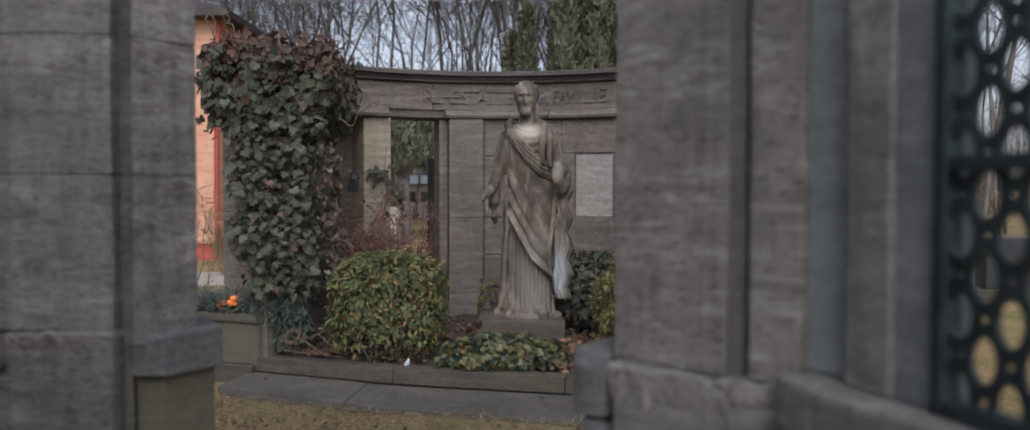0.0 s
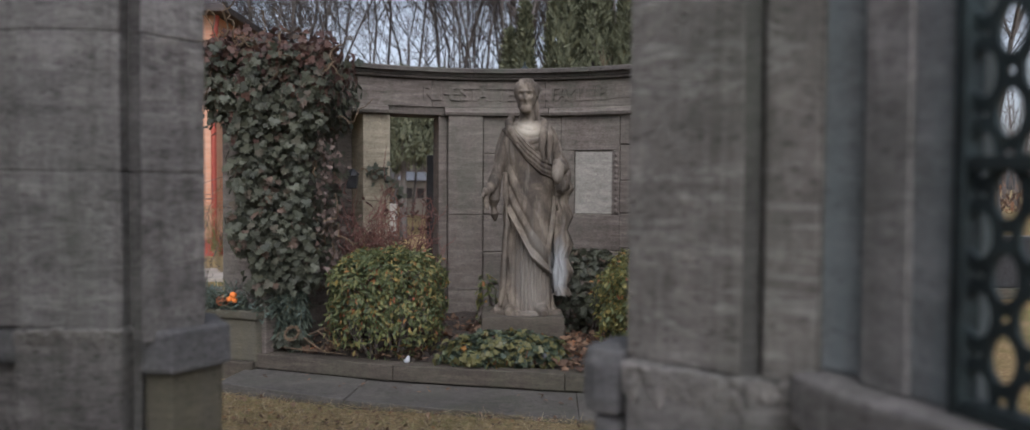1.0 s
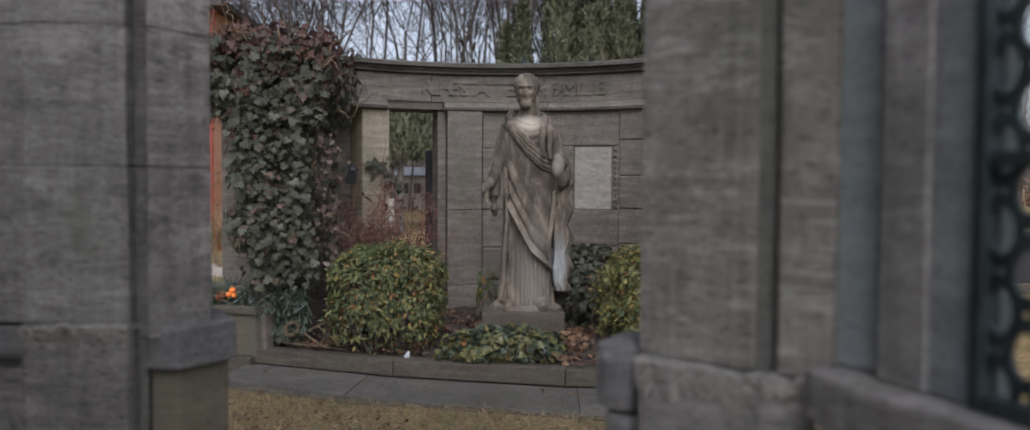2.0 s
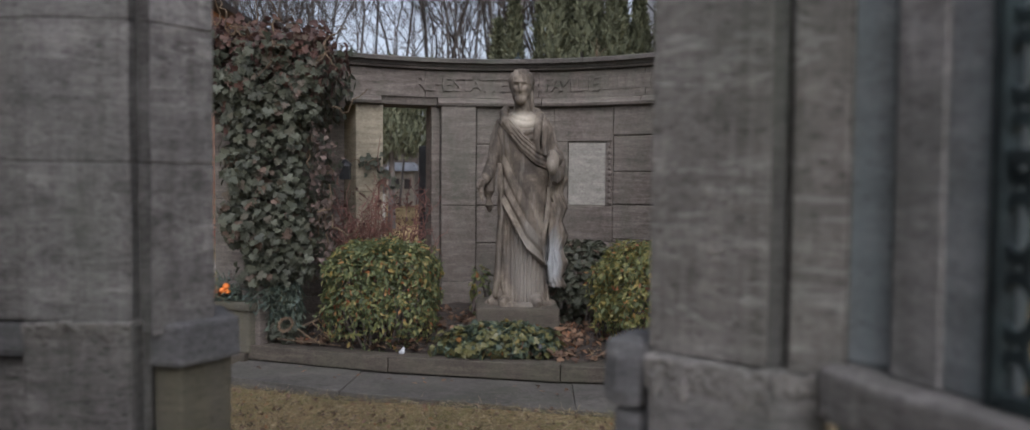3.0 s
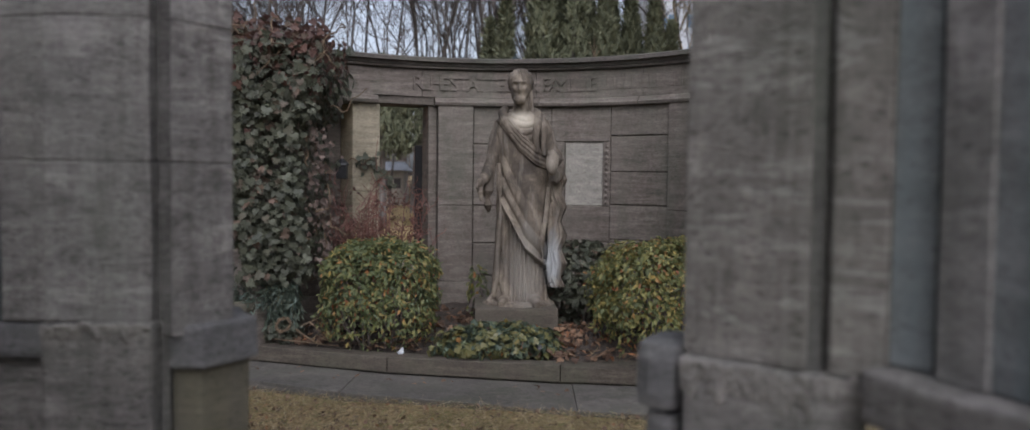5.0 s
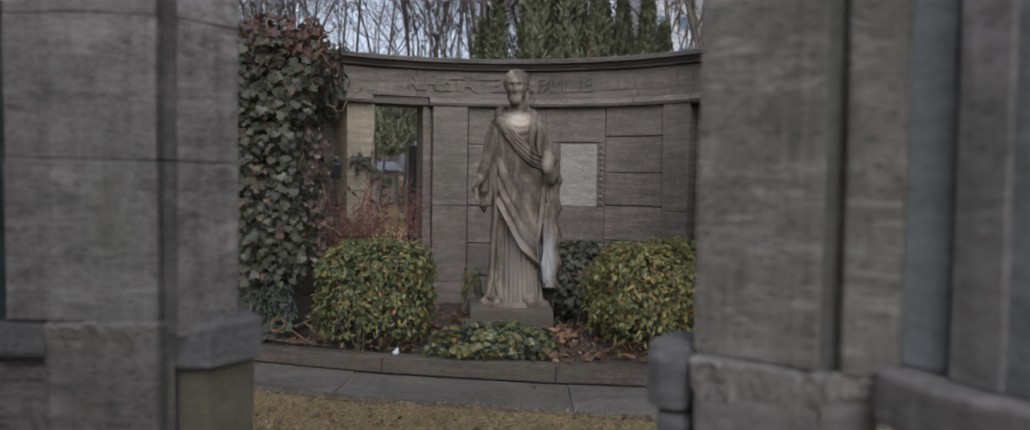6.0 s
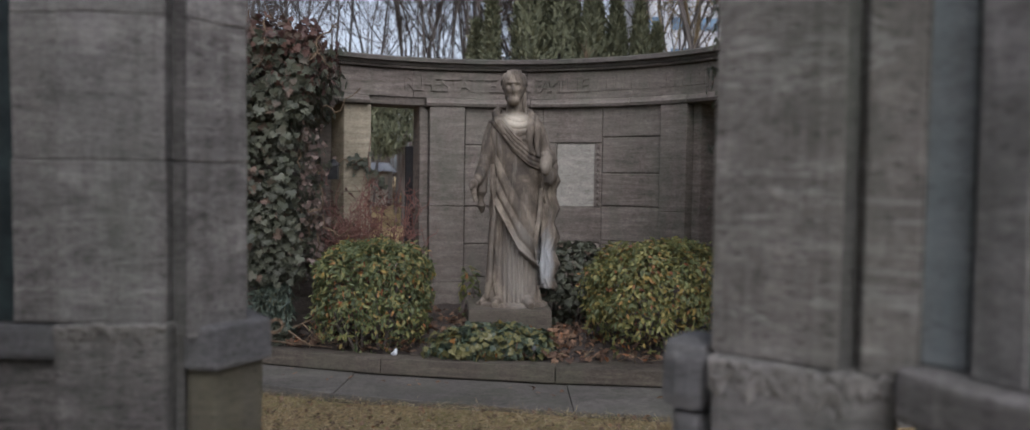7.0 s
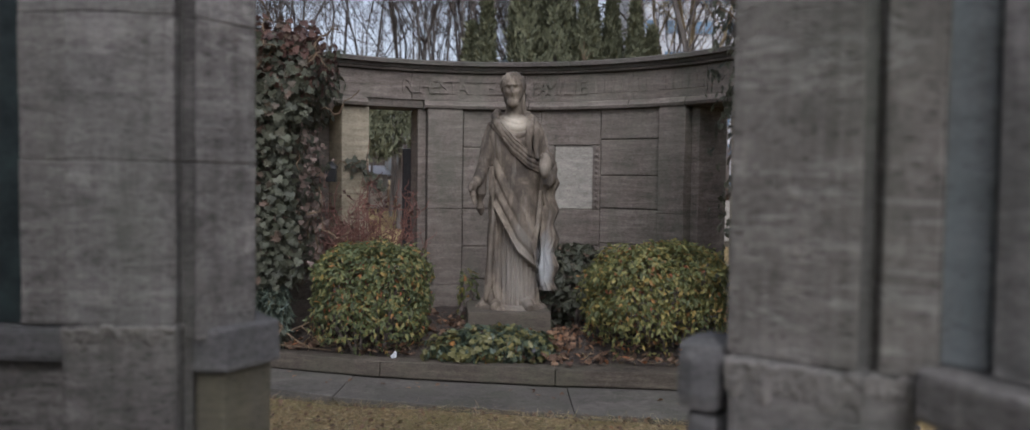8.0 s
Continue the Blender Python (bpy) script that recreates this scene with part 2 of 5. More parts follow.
def brick_material():
    m, nt, b = nodes_of("orange_brick", 0.85, 0, 0.2)
    g = nt.nodes.new("ShaderNodeNewGeometry")
    mp = nt.nodes.new("ShaderNodeMapping")
    mp.inputs["Rotation"].default_value = (radians(90), 0, 0)
    nt.links.new(g.outputs["Position"], mp.inputs["Vector"])
    br = node(nt, "ShaderNodeTexBrick", Scale=1.0)
    br.inputs["Color1"].default_value = (0.38, 0.165, 0.09, 1)
    br.inputs["Color2"].default_value = (0.50, 0.24, 0.14, 1)
    br.inputs["Mortar"].default_value = (0.40, 0.27, 0.19, 1)
    br.inputs["Mortar Size"].default_value = 0.006
    br.inputs["Brick Width"].default_value = 0.25
    br.inputs["Row Height"].default_value = 0.075
    nt.links.new(mp.outputs[0], br.inputs["Vector"])
    big = noise_of(nt, position(nt), 1.2, 5)
    col = mix(nt, ramp(nt, big, [(0.35, (0,) * 3), (0.7, (0.6,) * 3)]), br.outputs[0], (0.56, 0.36, 0.26))
    nt.links.new(col, b.inputs["Base Color"])
    bump(nt, b, br.outputs[1], -0.4, 0.01)
    return m


BRICK = brick_material()


def ground_material():
    m, nt, b = nodes_of("autumn_turf", 0.95, 0, 0.1)
    n1 = noise_of(nt, position(nt), 1.1, 6, 0.65)
    n2 = noise_of(nt, position(nt), 30, 6, 0.75)
    n3 = noise_of(nt, position(nt, (1, 1, 1), (7, 3, 0)), 0.35, 4)
    col = ramp(nt, n2, [(0.3, (0.07, 0.05, 0.027)), (0.45, (0.22, 0.16, 0.082)), (0.58, (0.36, 0.27, 0.145)), (0.72, (0.50, 0.40, 0.25))])
    col = mix(nt, ramp(nt, n1, [(0.45, (0,) * 3), (0.68, (0.75,) * 3)]), col, ramp(nt, n2, [(0.3, (0.045, 0.055, 0.014)), (0.7, (0.15, 0.165, 0.045))]))
    col = mix(nt, ramp(nt, n3, [(0.4, (0,) * 3), (0.7, (0.4,) * 3)]), col, (0.22, 0.125, 0.05))
    nt.links.new(col, b.inputs["Base Color"])
    bump(nt, b, n2, 1.0, 0.03)
    return m


TURF = ground_material()


def marble_material():
    """Grey weathered marble: soot in broad patches, washed pale on the breast and down the hem folds."""
    m, nt, b = nodes_of("weathered_marble", 0.8, 0, 0.3)
    n1 = noise_of(nt, position(nt, (1, 1, 0.6)), 6.5, 7, 0.68, 0.5)
    n2 = noise_of(nt, position(nt, (9, 9, 1.4)), 2.2, 5, 0.6)
    n3 = noise_of(nt, position(nt), 70, 4, 0.7)
    col = ramp(nt, n1, [(0.36, (0.042, 0.034, 0.026)), (0.5, (0.085, 0.068, 0.052)), (0.64, (0.18, 0.15, 0.115))])
    col = mix(nt, ramp(nt, n2, [(0.52, (0,) * 3), (0.74, (0.4,) * 3)]), col, (0.28, 0.25, 0.215))
    g = nt.nodes.new("ShaderNodeNewGeometry")
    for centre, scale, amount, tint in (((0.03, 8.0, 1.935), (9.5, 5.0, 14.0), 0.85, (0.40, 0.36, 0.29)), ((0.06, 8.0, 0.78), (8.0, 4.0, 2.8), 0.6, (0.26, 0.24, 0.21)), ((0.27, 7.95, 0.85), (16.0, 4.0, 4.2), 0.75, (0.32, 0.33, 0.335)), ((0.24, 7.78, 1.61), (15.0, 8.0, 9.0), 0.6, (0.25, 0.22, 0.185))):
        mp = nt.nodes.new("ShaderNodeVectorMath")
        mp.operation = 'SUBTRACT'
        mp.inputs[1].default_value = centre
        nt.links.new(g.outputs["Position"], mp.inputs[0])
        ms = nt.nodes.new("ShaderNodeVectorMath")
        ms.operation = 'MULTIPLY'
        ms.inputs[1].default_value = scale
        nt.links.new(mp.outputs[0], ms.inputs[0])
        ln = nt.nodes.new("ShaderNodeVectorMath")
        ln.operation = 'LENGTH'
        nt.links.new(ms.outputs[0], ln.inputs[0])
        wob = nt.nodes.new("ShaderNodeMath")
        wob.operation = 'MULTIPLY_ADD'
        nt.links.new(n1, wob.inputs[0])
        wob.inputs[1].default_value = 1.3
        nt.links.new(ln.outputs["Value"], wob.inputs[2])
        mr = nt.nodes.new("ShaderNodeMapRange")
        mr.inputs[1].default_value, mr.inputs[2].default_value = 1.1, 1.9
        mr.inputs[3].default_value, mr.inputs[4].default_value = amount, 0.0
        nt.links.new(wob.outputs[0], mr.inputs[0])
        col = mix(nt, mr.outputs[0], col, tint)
    col = mix(nt, 0.35, col, ramp(nt, n3, [(0.3, (0.5,) * 3), (0.7, (1,) * 3)]), 'MULTIPLY')
    nt.links.new(col, b.inputs["Base Color"])
    bump(nt, b, n3, 0.5, 0.004)
    return m


MARBLE = marble_material()


# ---- building helpers ----
rng = np.random.default_rng(7)
BASE = {}


def thing(name, loc, label, category, group="", kind=""):
    ob = new(name)
    ob.location = loc
    BASE[ob.name] = Vector(loc)
    return tagged(ob, label, category, group, kind)


def place(ob, parent):
    ob.parent = parent
    if parent.type == 'EMPTY':
        ob.matrix_parent_inverse = Matrix.Translation(-BASE[parent.name])


def part(name, bm, material, parent=None, label="", smooth=False):
    """Links a bmesh or mesh as one mesh object, under a thing or a part if one is given."""
    if isinstance(bm, bmesh.types.BMesh):
        me = bpy.data.meshes.new(name)
        bmesh.ops.recalc_face_normals(bm, faces=bm.faces)
        bm.to_mesh(me)
        bm.free()
    else:
        me = bm
    if material and not me.materials:
        me.materials.append(material)
    if smooth:
        me.polygons.foreach_set("use_smooth", [True] * len(me.polygons))
    ob = new(name, me)
    if parent:
        place(ob, parent)
    if label:
        tagged(ob, label)
    return ob


def mesh_of(name, verts, faces, material, smooth=False):
    me = bpy.data.meshes.new(name)
    me.from_pydata([tuple(v) for v in verts], [], faces)
    me.materials.append(material)
    if smooth:
        me.polygons.foreach_set("use_smooth", [True] * len(me.polygons))
    return me


def prism(poly, z0, z1, bev=0.006, rough=0.0, seed=0):
    """An upright block over a plan outline, with worn edges."""
    bm = bmesh.new()
    low = [bm.verts.new((x, y, z0)) for x, y in poly]
    high = [bm.verts.new((x, y, z1)) for x, y in poly]
    bm.faces.new(low[::-1])
    bm.faces.new(high)
    for i in range(len(poly)):
        j = (i + 1) % len(poly)
        bm.faces.new((low[i], low[j], high[j], high[i]))
    if bev:
        bmesh.ops.bevel(bm, geom=bm.edges[:], offset=bev, segments=2, affect='EDGES', profile=0.6)
    if rough:
        bmesh.ops.subdivide_edges(bm, edges=[e for e in bm.edges if e.calc_length() > 0.08], cuts=3, use_grid_fill=True)
        for v in bm.verts:
            v.co += Vector(noise.noise_vector(v.co * 9 + Vector((seed, 0, 0)))) * rough
    return bm


def box(x0, y0, z0, x1, y1, z1, bev=0.006, rough=0.0):
    return prism([(x0, y0), (x1, y0), (x1, y1), (x0, y1)], z0, z1, bev, rough)


CX, CY = -0.29, 7.17


def on_arc(a, r, z):
    return Vector((CX + r * math.cos(radians(a)), CY + r * math.sin(radians(a)), z))


def sweep(profile, a0, a1, steps):
    """A closed profile of (radius, height) led along the curve of the exedra."""
    bm = bmesh.new()
    rings = []
    for i in range(steps + 1):
        a = a0 + (a1 - a0) * i / steps
        rings.append([bm.verts.new(on_arc(a, r, z)) for r, z in profile])
    n = len(profile)
    for p, q in zip(rings, rings[1:]):
        for i in range(n):
            j = (i + 1) % n
            bm.faces.new((p[i], p[j], q[j], q[i]))
    bm.faces.new(rings[0][::-1])
    bm.faces.new(rings[-1])
    return bm


def arc_block(a0, a1, r0, r1, z0, z1, gap=0.0015, bev=0.005):
    """A curved ashlar with a chamfered face; r0 is the face."""
    g = math.degrees(gap / r0)
    b = math.degrees(bev / r0)
    lo, hi = min(a0, a1) + g, max(a0, a1) - g
    z0, z1 = z0 + gap, z1 - gap
    steps = max(1, int((hi - lo) / 3))
    bm = bmesh.new()
    rings = []
    angles = [lo, lo + b] + [lo + b + (hi - lo - 2 * b) * i / steps for i in range(1, steps)] + [hi - b, hi]
    for k, a in enumerate(angles):
        edge = k in (0, len(angles) - 1)
        f = r0 + bev if edge else r0
        rings.append([bm.verts.new(on_arc(a, r, z)) for r, z in ((r1, z0), (r0 + bev, z0), (f, z0 + bev), (f, z1 - bev), (r0 + bev, z1), (r1, z1))])
    for p, q in zip(rings, rings[1:]):
        for i in range(6):
            bm.faces.new((p[i], p[(i + 1) % 6], q[(i + 1) % 6], q[i]))
    bm.faces.new(rings[0][::-1])
    bm.faces.new(rings[-1])
    return bm


def tubes(segments, sides=5):
    """Tapered tubes as verts and faces; a segment is (start, end, radius at start, radius at end)."""
    p = np.array([s[0] for s in segments], float)
    q = np.array([s[1] for s in segments], float)
    r0 = np.array([s[2] for s in segments])
    r1 = np.array([s[3] for s in segments])
    d = q - p
    d /= np.maximum(np.linalg.norm(d, axis=1, keepdims=True), 1e-9)
    ref = np.where(np.abs(d[:, 2:3]) > 0.9, [[1.0, 0, 0]], [[0, 0, 1.0]])
    u = np.cross(d, ref)
    u /= np.linalg.norm(u, axis=1, keepdims=True)
    w = np.cross(d, u)
    verts, faces = [], []
    n = len(segments)
    a = np.arange(sides) * 2 * np.pi / sides
    ring = u[:, None, :] * np.cos(a)[None, :, None] + w[:, None, :] * np.sin(a)[None, :, None]
    lo = p[:, None, :] + ring * r0[:, None, None]
    hi = q[:, None, :] + ring * r1[:, None, None]
    verts = np.concatenate([lo, hi], axis=1).reshape(-1, 3)
    for k in range(n):
        o = k * 2 * sides
        for i in range(sides):
            j = (i + 1) % sides
            faces.append((o + i, o + j, o + sides + j, o + sides + i))
    return verts, faces


def polyline(points, r0, r1):
    n = len(points) - 1
    return [(points[i], points[i + 1], r0 + (r1 - r0) * i / n, r0 + (r1 - r0) * (i + 1) / n) for i in range(n)]


# leaf outlines, one unit long, with the stalk at the origin
OVATE = ([(0, 0, 0), (0.2, 0.3, 0.03), (0.23, 0.55, 0.02), (0, 0.55, -0.05), (-0.23, 0.55, 0.02), (-0.2, 0.3, 0.03), (0, 1, -0.14)],
         [(0, 1, 2, 3), (0, 3, 4, 5), (3, 2, 6), (3, 6, 4)])
LOBED = ([(0, 0.12, 0), (0.28, 0, 0.05), (0.5, 0.3, 0.0), (0.27, 0.5, 0.04), (0.36, 0.72, 0.0), (0.13, 0.7, 0.02), (0, 1, -0.1), (-0.13, 0.7, 0.02), (-0.36, 0.72, 0.0), (-0.27, 0.5, 0.04), (-0.5, 0.3, 0.0), (-0.28, 0, 0.05), (0, 0.5, -0.05)],
         [(12, 0, 1, 2), (12, 2, 3), (12, 3, 4, 5), (12, 5, 6), (12, 6, 7), (12, 7, 8, 9), (12, 9, 10), (12, 10, 11, 0)])
SPRAY = ([(0, 0, 0), (0.16, 0.3, 0.04), (0.05, 0.5, 0), (0.14, 0.75, 0.02), (0, 1, 0), (-0.14, 0.7, -0.02), (-0.05, 0.45, 0), (-0.18, 0.3, 0.03)],
         [(0, 1, 2, 6), (0, 6, 7), (2, 3, 4, 6), (6, 4, 5)])
BLADE = ([(-0.02, 0, 0), (0.02, 0, 0), (0.014, 0.55, 0.06), (-0.014, 0.55, 0.06), (0, 1, 0.2)],
         [(0, 1, 2, 3), (3, 2, 4)])


def frames_for(normals, ups):
    n = normals / np.maximum(np.linalg.norm(normals, axis=1, keepdims=True), 1e-9)
    y = ups - (ups * n).sum(1, keepdims=True) * n
    y /= np.maximum(np.linalg.norm(y, axis=1, keepdims=True), 1e-9)
    x = np.cross(y, n)
    return np.stack([x, y, n], axis=2)


def leaf_mesh(name, points, normals, ups, sizes, shape, material, width=1.0):
    tv = np.array(shape[0], float) * (width, 1, 1)
    m = frames_for(normals, ups)
    v = np.einsum('nij,kj->nki', m, tv) * sizes[:, None, None] + points[:, None, :]
    k = len(tv)
    faces = [tuple(o * k + i for i in f) for o in range(len(points)) for f in shape[1]]
    return mesh_of(name, v.reshape(-1, 3), faces, material)


def single_leaves(points, normals, ups, sizes, shape, material, parent, width=1.0):
    """Leaves that can be told apart: objects of their own on one shared mesh."""
    me = mesh_of("leaf", np.array(shape[0]) * (width, 1, 1), shape[1], material)
    for p, m, s in zip(points, frames_for(normals, ups), sizes):
        ob = new("leaf", me)
        place(ob, parent)
        mm = Matrix([list(r) for r in m]).to_4x4()
        ob.matrix_basis = Matrix.Translation(p) @ mm @ Matrix.Scale(s, 4)


def jitter(n, s):
    return rng.normal(0, s, (n, 3))


# ---- ground ----
def turf_rise(x):
    """The turf climbs from the open end of the step towards the other pier."""
    return 0.012 + 0.048 * min(1.0, max(0.0, (x + 2.0) / 2.2))


def ground_mesh():
    xs = np.unique(np.concatenate([np.linspace(-4, 4, 65), np.linspace(-30, 30, 41), np.array([-2000, -600, -150, 150, 600, 2000])]))
    ys = np.unique(np.concatenate([np.linspace(4.5, 9, 37), np.linspace(-10, 60, 41), np.array([-600, -100, 200, 800, 2500])]))
    verts, faces = [], []
    for y in ys:
        for x in xs:
            z = 0.02 * noise.noise((x * 1.7, y * 1.7, 0)) + 0.01 * noise.noise((x * 6, y * 6, 3))
            z += turf_rise(x) * max(0.0, 1 - max(0.0, abs(x) - 3) / 3) * min(1.0, max(0.0, (y - 3.5) / 2)) * min(1.0, max(0.0, (12 - y) / 2))
            verts.append((x, y, z if abs(x) < 40 and abs(y) < 60 else 0))
    w = len(xs)
    for j in range(len(ys) - 1):
        for i in range(w - 1):
            faces.append((j * w + i, j * w + i + 1, (j + 1) * w + i + 1, (j + 1) * w + i))
    return mesh_of("ground", verts, faces, TURF, True)


ground = tagged(new("ground", ground_mesh()), "dry brown winter turf with moss and fallen leaves", "ground", kind="structure")

path = part("path", prism([(-40, 13.4), (40, 15.6), (40, 17.0), (-40, 15.2)], -0.05, 0.045, 0.01), PATHM)
tagged(path, "pale gravel cemetery path behind the monument", "path", kind="structure")

# ---- step, kerb and bed ----
KERB_LINE = [(-2.10, 7.87), (-0.945, 7.425), (0.257, 7.14), (1.30, 6.98), (2.2, 6.93)]
STEP_LINE = [(-2.18, 7.41), (-1.202, 6.95), (0.297, 6.49), (1.35, 6.27), (2.3, 6.2)]
step = thing("stone_step", (-0.4, 6.9, 0), "low step of worn grey stone slabs before the flower bed", "step", kind="structure")
for i in range(4):
    (ax, ay), (bx, by) = STEP_LINE[i], STEP_LINE[i + 1]
    (cx, cy), (dx, dy) = KERB_LINE[i + 1], KERB_LINE[i]
    if i == 0:
        cx, cy = -1.136, 7.50
    if i == 1:
        dx, dy, cx, cy = -1.136, 7.50, 0.34, 7.13
    if i == 2:
        dx, dy = 0.34, 7.13
    g = 0.0012
    part("slab", prism([(ax + g, ay), (bx - g, by), (cx - g, cy + 0.03), (dx + g, dy + 0.03)], -0.04, 0.093 - 0.004 * (i % 2), 0.007, 0.002, i), SLAB, step)

kerb = thing("bed_kerb", (-0.4, 7.3, 0), "raised kerb of dark brown stone round the flower bed", "kerb", kind="structure")
for i in range(4):
    (ax, ay), (bx, by) = KERB_LINE[i], KERB_LINE[i + 1]
    n = Vector((by - ay, -(bx - ax))).normalized() * (-0.15 if i < 2 else -0.30)
    g = 0.003
    part("kerb_stone", prism([(ax + g, ay), (bx - g, by), (bx - g + n.x, by + n.y), (ax + g + n.x, ay + n.y)], 0.103, 0.213 + 0.004 * (i % 2), 0.008, 0.002, i + 9), KERB, kerb)
    n2 = n.normalized() * 0.045
    part("kerb_bedding", prism([(ax + n2.x, ay + n2.y), (bx + n2.x, by + n2.y), (bx + n.x, by + n.y), (ax + n.x, ay + n.y)], 0.0, 0.102, 0.0), KERB, kerb)


def bed_mesh():
    verts, faces = [], []
    nx, ny = 60, 36
    for j in range(ny + 1):
        for i in range(nx + 1):
            x = -2.0 + 4.0 * i / nx
            y0 = np.interp(x, [p[0] for p in KERB_LINE], [p[1] for p in KERB_LINE]) + 0.10
            y = y0 + (9.75 - y0) * j / ny
            z = 0.185 + 0.10 * min(1, j / 8) + 0.03 * noise.noise((x * 5, y * 5, 1)) + 0.012 * noise.noise((x * 17, y * 17, 4))
            verts.append((x, y, z))
    for j in range(ny):
        for i in range(nx):
            o = j * (nx + 1) + i
            faces.append((o, o + 1, o + nx + 2, o + nx + 1))
    return mesh_of("soil_bed", verts, faces, SOIL, True)


tagged(new("soil_bed", bed_mesh()), "dark damp soil of the planted bed", "soil", kind="structure")

# ---- the exedra ----
ex = thing("memorial_exedra", (-0.29, 9.5, 0), "curved weathered limestone memorial wall with frieze, pilasters and openings", "memorial")
FACE = 2.33
BACK = 2.78
part("core", sweep([(FACE + 0.03, 0.1), (BACK, 0.1), (BACK, 2.16), (FACE + 0.03, 2.16)], 42, 97, 22), WALL, ex)
# ashlars of the field
for a0, a1, zs in ((91.6, 73.2, (0.1, 0.55, 0.86, 1.22, 1.80, 2.16)), (59.2, 44.6, (0.1, 0.6, 0.93, 1.25, 1.55, 1.88, 2.16)), (73.2, 59.2, (0.1, 0.55, 0.9, 1.235))):
    for k in range(len(zs) - 1):
        part("block", arc_block(a0, a1, FACE + (0.0 if k % 2 else 0.006), FACE + 0.1, zs[k], zs[k + 1], 0.0018, 0.009), WALL, ex)
part("block", arc_block(73.2, 70.0, FACE, FACE + 0.1, 1.235, 1.83), WALL, ex)
part("block", arc_block(61.0, 59.2, FACE, FACE + 0.1, 1.235, 1.83), WALL, ex)
part("block", arc_block(73.2, 59.2, FACE, FACE + 0.1, 1.83, 2.16), WALL, ex)
# beaded border beside the plaque
for k in range(11):
    bead = bmesh.new()
    p = on_arc(60.0, FACE - 0.002, 1.27 + 0.052 * k)
    bmesh.ops.create_icosphere(bead, subdivisions=2, radius=0.017, matrix=Matrix.Translation(p) @ Matrix.Diagonal((1, 0.8, 1.2, 1)))
    part("bead", bead, WALL, ex, smooth=True)
part("plaque", arc_block(70.0, 61.0, FACE + 0.022, FACE + 0.1, 1.235, 1.83), PALE, ex, "smooth pale stone inscription plaque")
# pilasters beside the openings
for a0, a1 in ((91.6, 99.8), (37.8, 44.6)):
    for z0, z1 in ((0.1, 0.5), (0.5, 1.22), (1.22, 2.16)):
        part("pilaster", arc_block(a0, a1, FACE - 0.035, BACK, z0, z1, 0.0015), WALL, ex)
    a = a1 if a0 > 60 else a0
    lo, hi = (a, a + 2.0) if a0 > 60 else (a - 2.0, a)
    part("jamb", arc_block(lo, hi, FACE + 0.06, BACK, 0.1, 2.16, 0.001), WALL, ex)
# posts beyond the openings
for a0, a1, b1 in ((113.2, 119.6, 126.5), (26.5, 20.0, 13.0)):
    for z0, z1 in ((0.1, 0.55), (0.55, 1.35), (1.35, 2.15)):
        part("post", arc_block(a0, a1, FACE + 0.01, BACK, z0, z1, 0.0015), LIT_SANDY, ex, "sandy stone post, coloured paler as if lit")
    part("recess_wall", arc_block(a1, b1, FACE + 0.30, BACK, 0.1, 2.15), WALL, ex)
# plain stretch of wall between the far post and the ivy-grown end pier
part("return_wall", arc_block(13.0, 1.5, FACE + 0.02, BACK, 0.1, 2.15), WALL, ex)
# entablature
ARCH = [(FACE + 0.0, 2.15), (FACE - 0.05, 2.16), (FACE - 0.06, 2.185), (FACE - 0.045, 2.20), (FACE - 0.03, 2.225), (FACE - 0.005, 2.235), (BACK, 2.235), (BACK, 2.15)]
for a0, a1 in ((12, 27), (27.2, 37.6), (37.8, 52), (52.2, 76), (76.2, 100.6), (114, 126.5), (126.7, 150)):
    part("architrave", sweep(ARCH, a0, a1, 10), WALL, ex)
part("architrave", sweep([(FACE + 0.03, 2.165), (FACE + 0.015, 2.235), (BACK, 2.235), (BACK, 2.165)], 100.7, 113.9, 6), WALL, ex)
FRIEZE_CUTS = (10, 33, 51.5, 77, 103.5, 126, 150)
friezes = []
for a0, a1 in zip(FRIEZE_CUTS, FRIEZE_CUTS[1:]):
    friezes.append(part("frieze_block", sweep([(FACE, 2.237), (FACE, 2.485), (BACK, 2.485), (BACK, 2.237)], a0 + 0.06, a1 - 0.06, 12), WALL, ex))
CORN = [(FACE + 0.01, 2.487), (FACE - 0.015, 2.495), (FACE - 0.025, 2.515), (FACE - 0.05, 2.52), (FACE - 0.06, 2.545), (FACE - 0.10, 2.553), (FACE - 0.10, 2.585), (FACE - 0.08, 2.597), (BACK + 0.05, 2.605), (BACK + 0.05, 2.487)]
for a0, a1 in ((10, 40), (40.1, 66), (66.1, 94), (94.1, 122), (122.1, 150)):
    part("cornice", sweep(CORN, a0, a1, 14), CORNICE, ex)
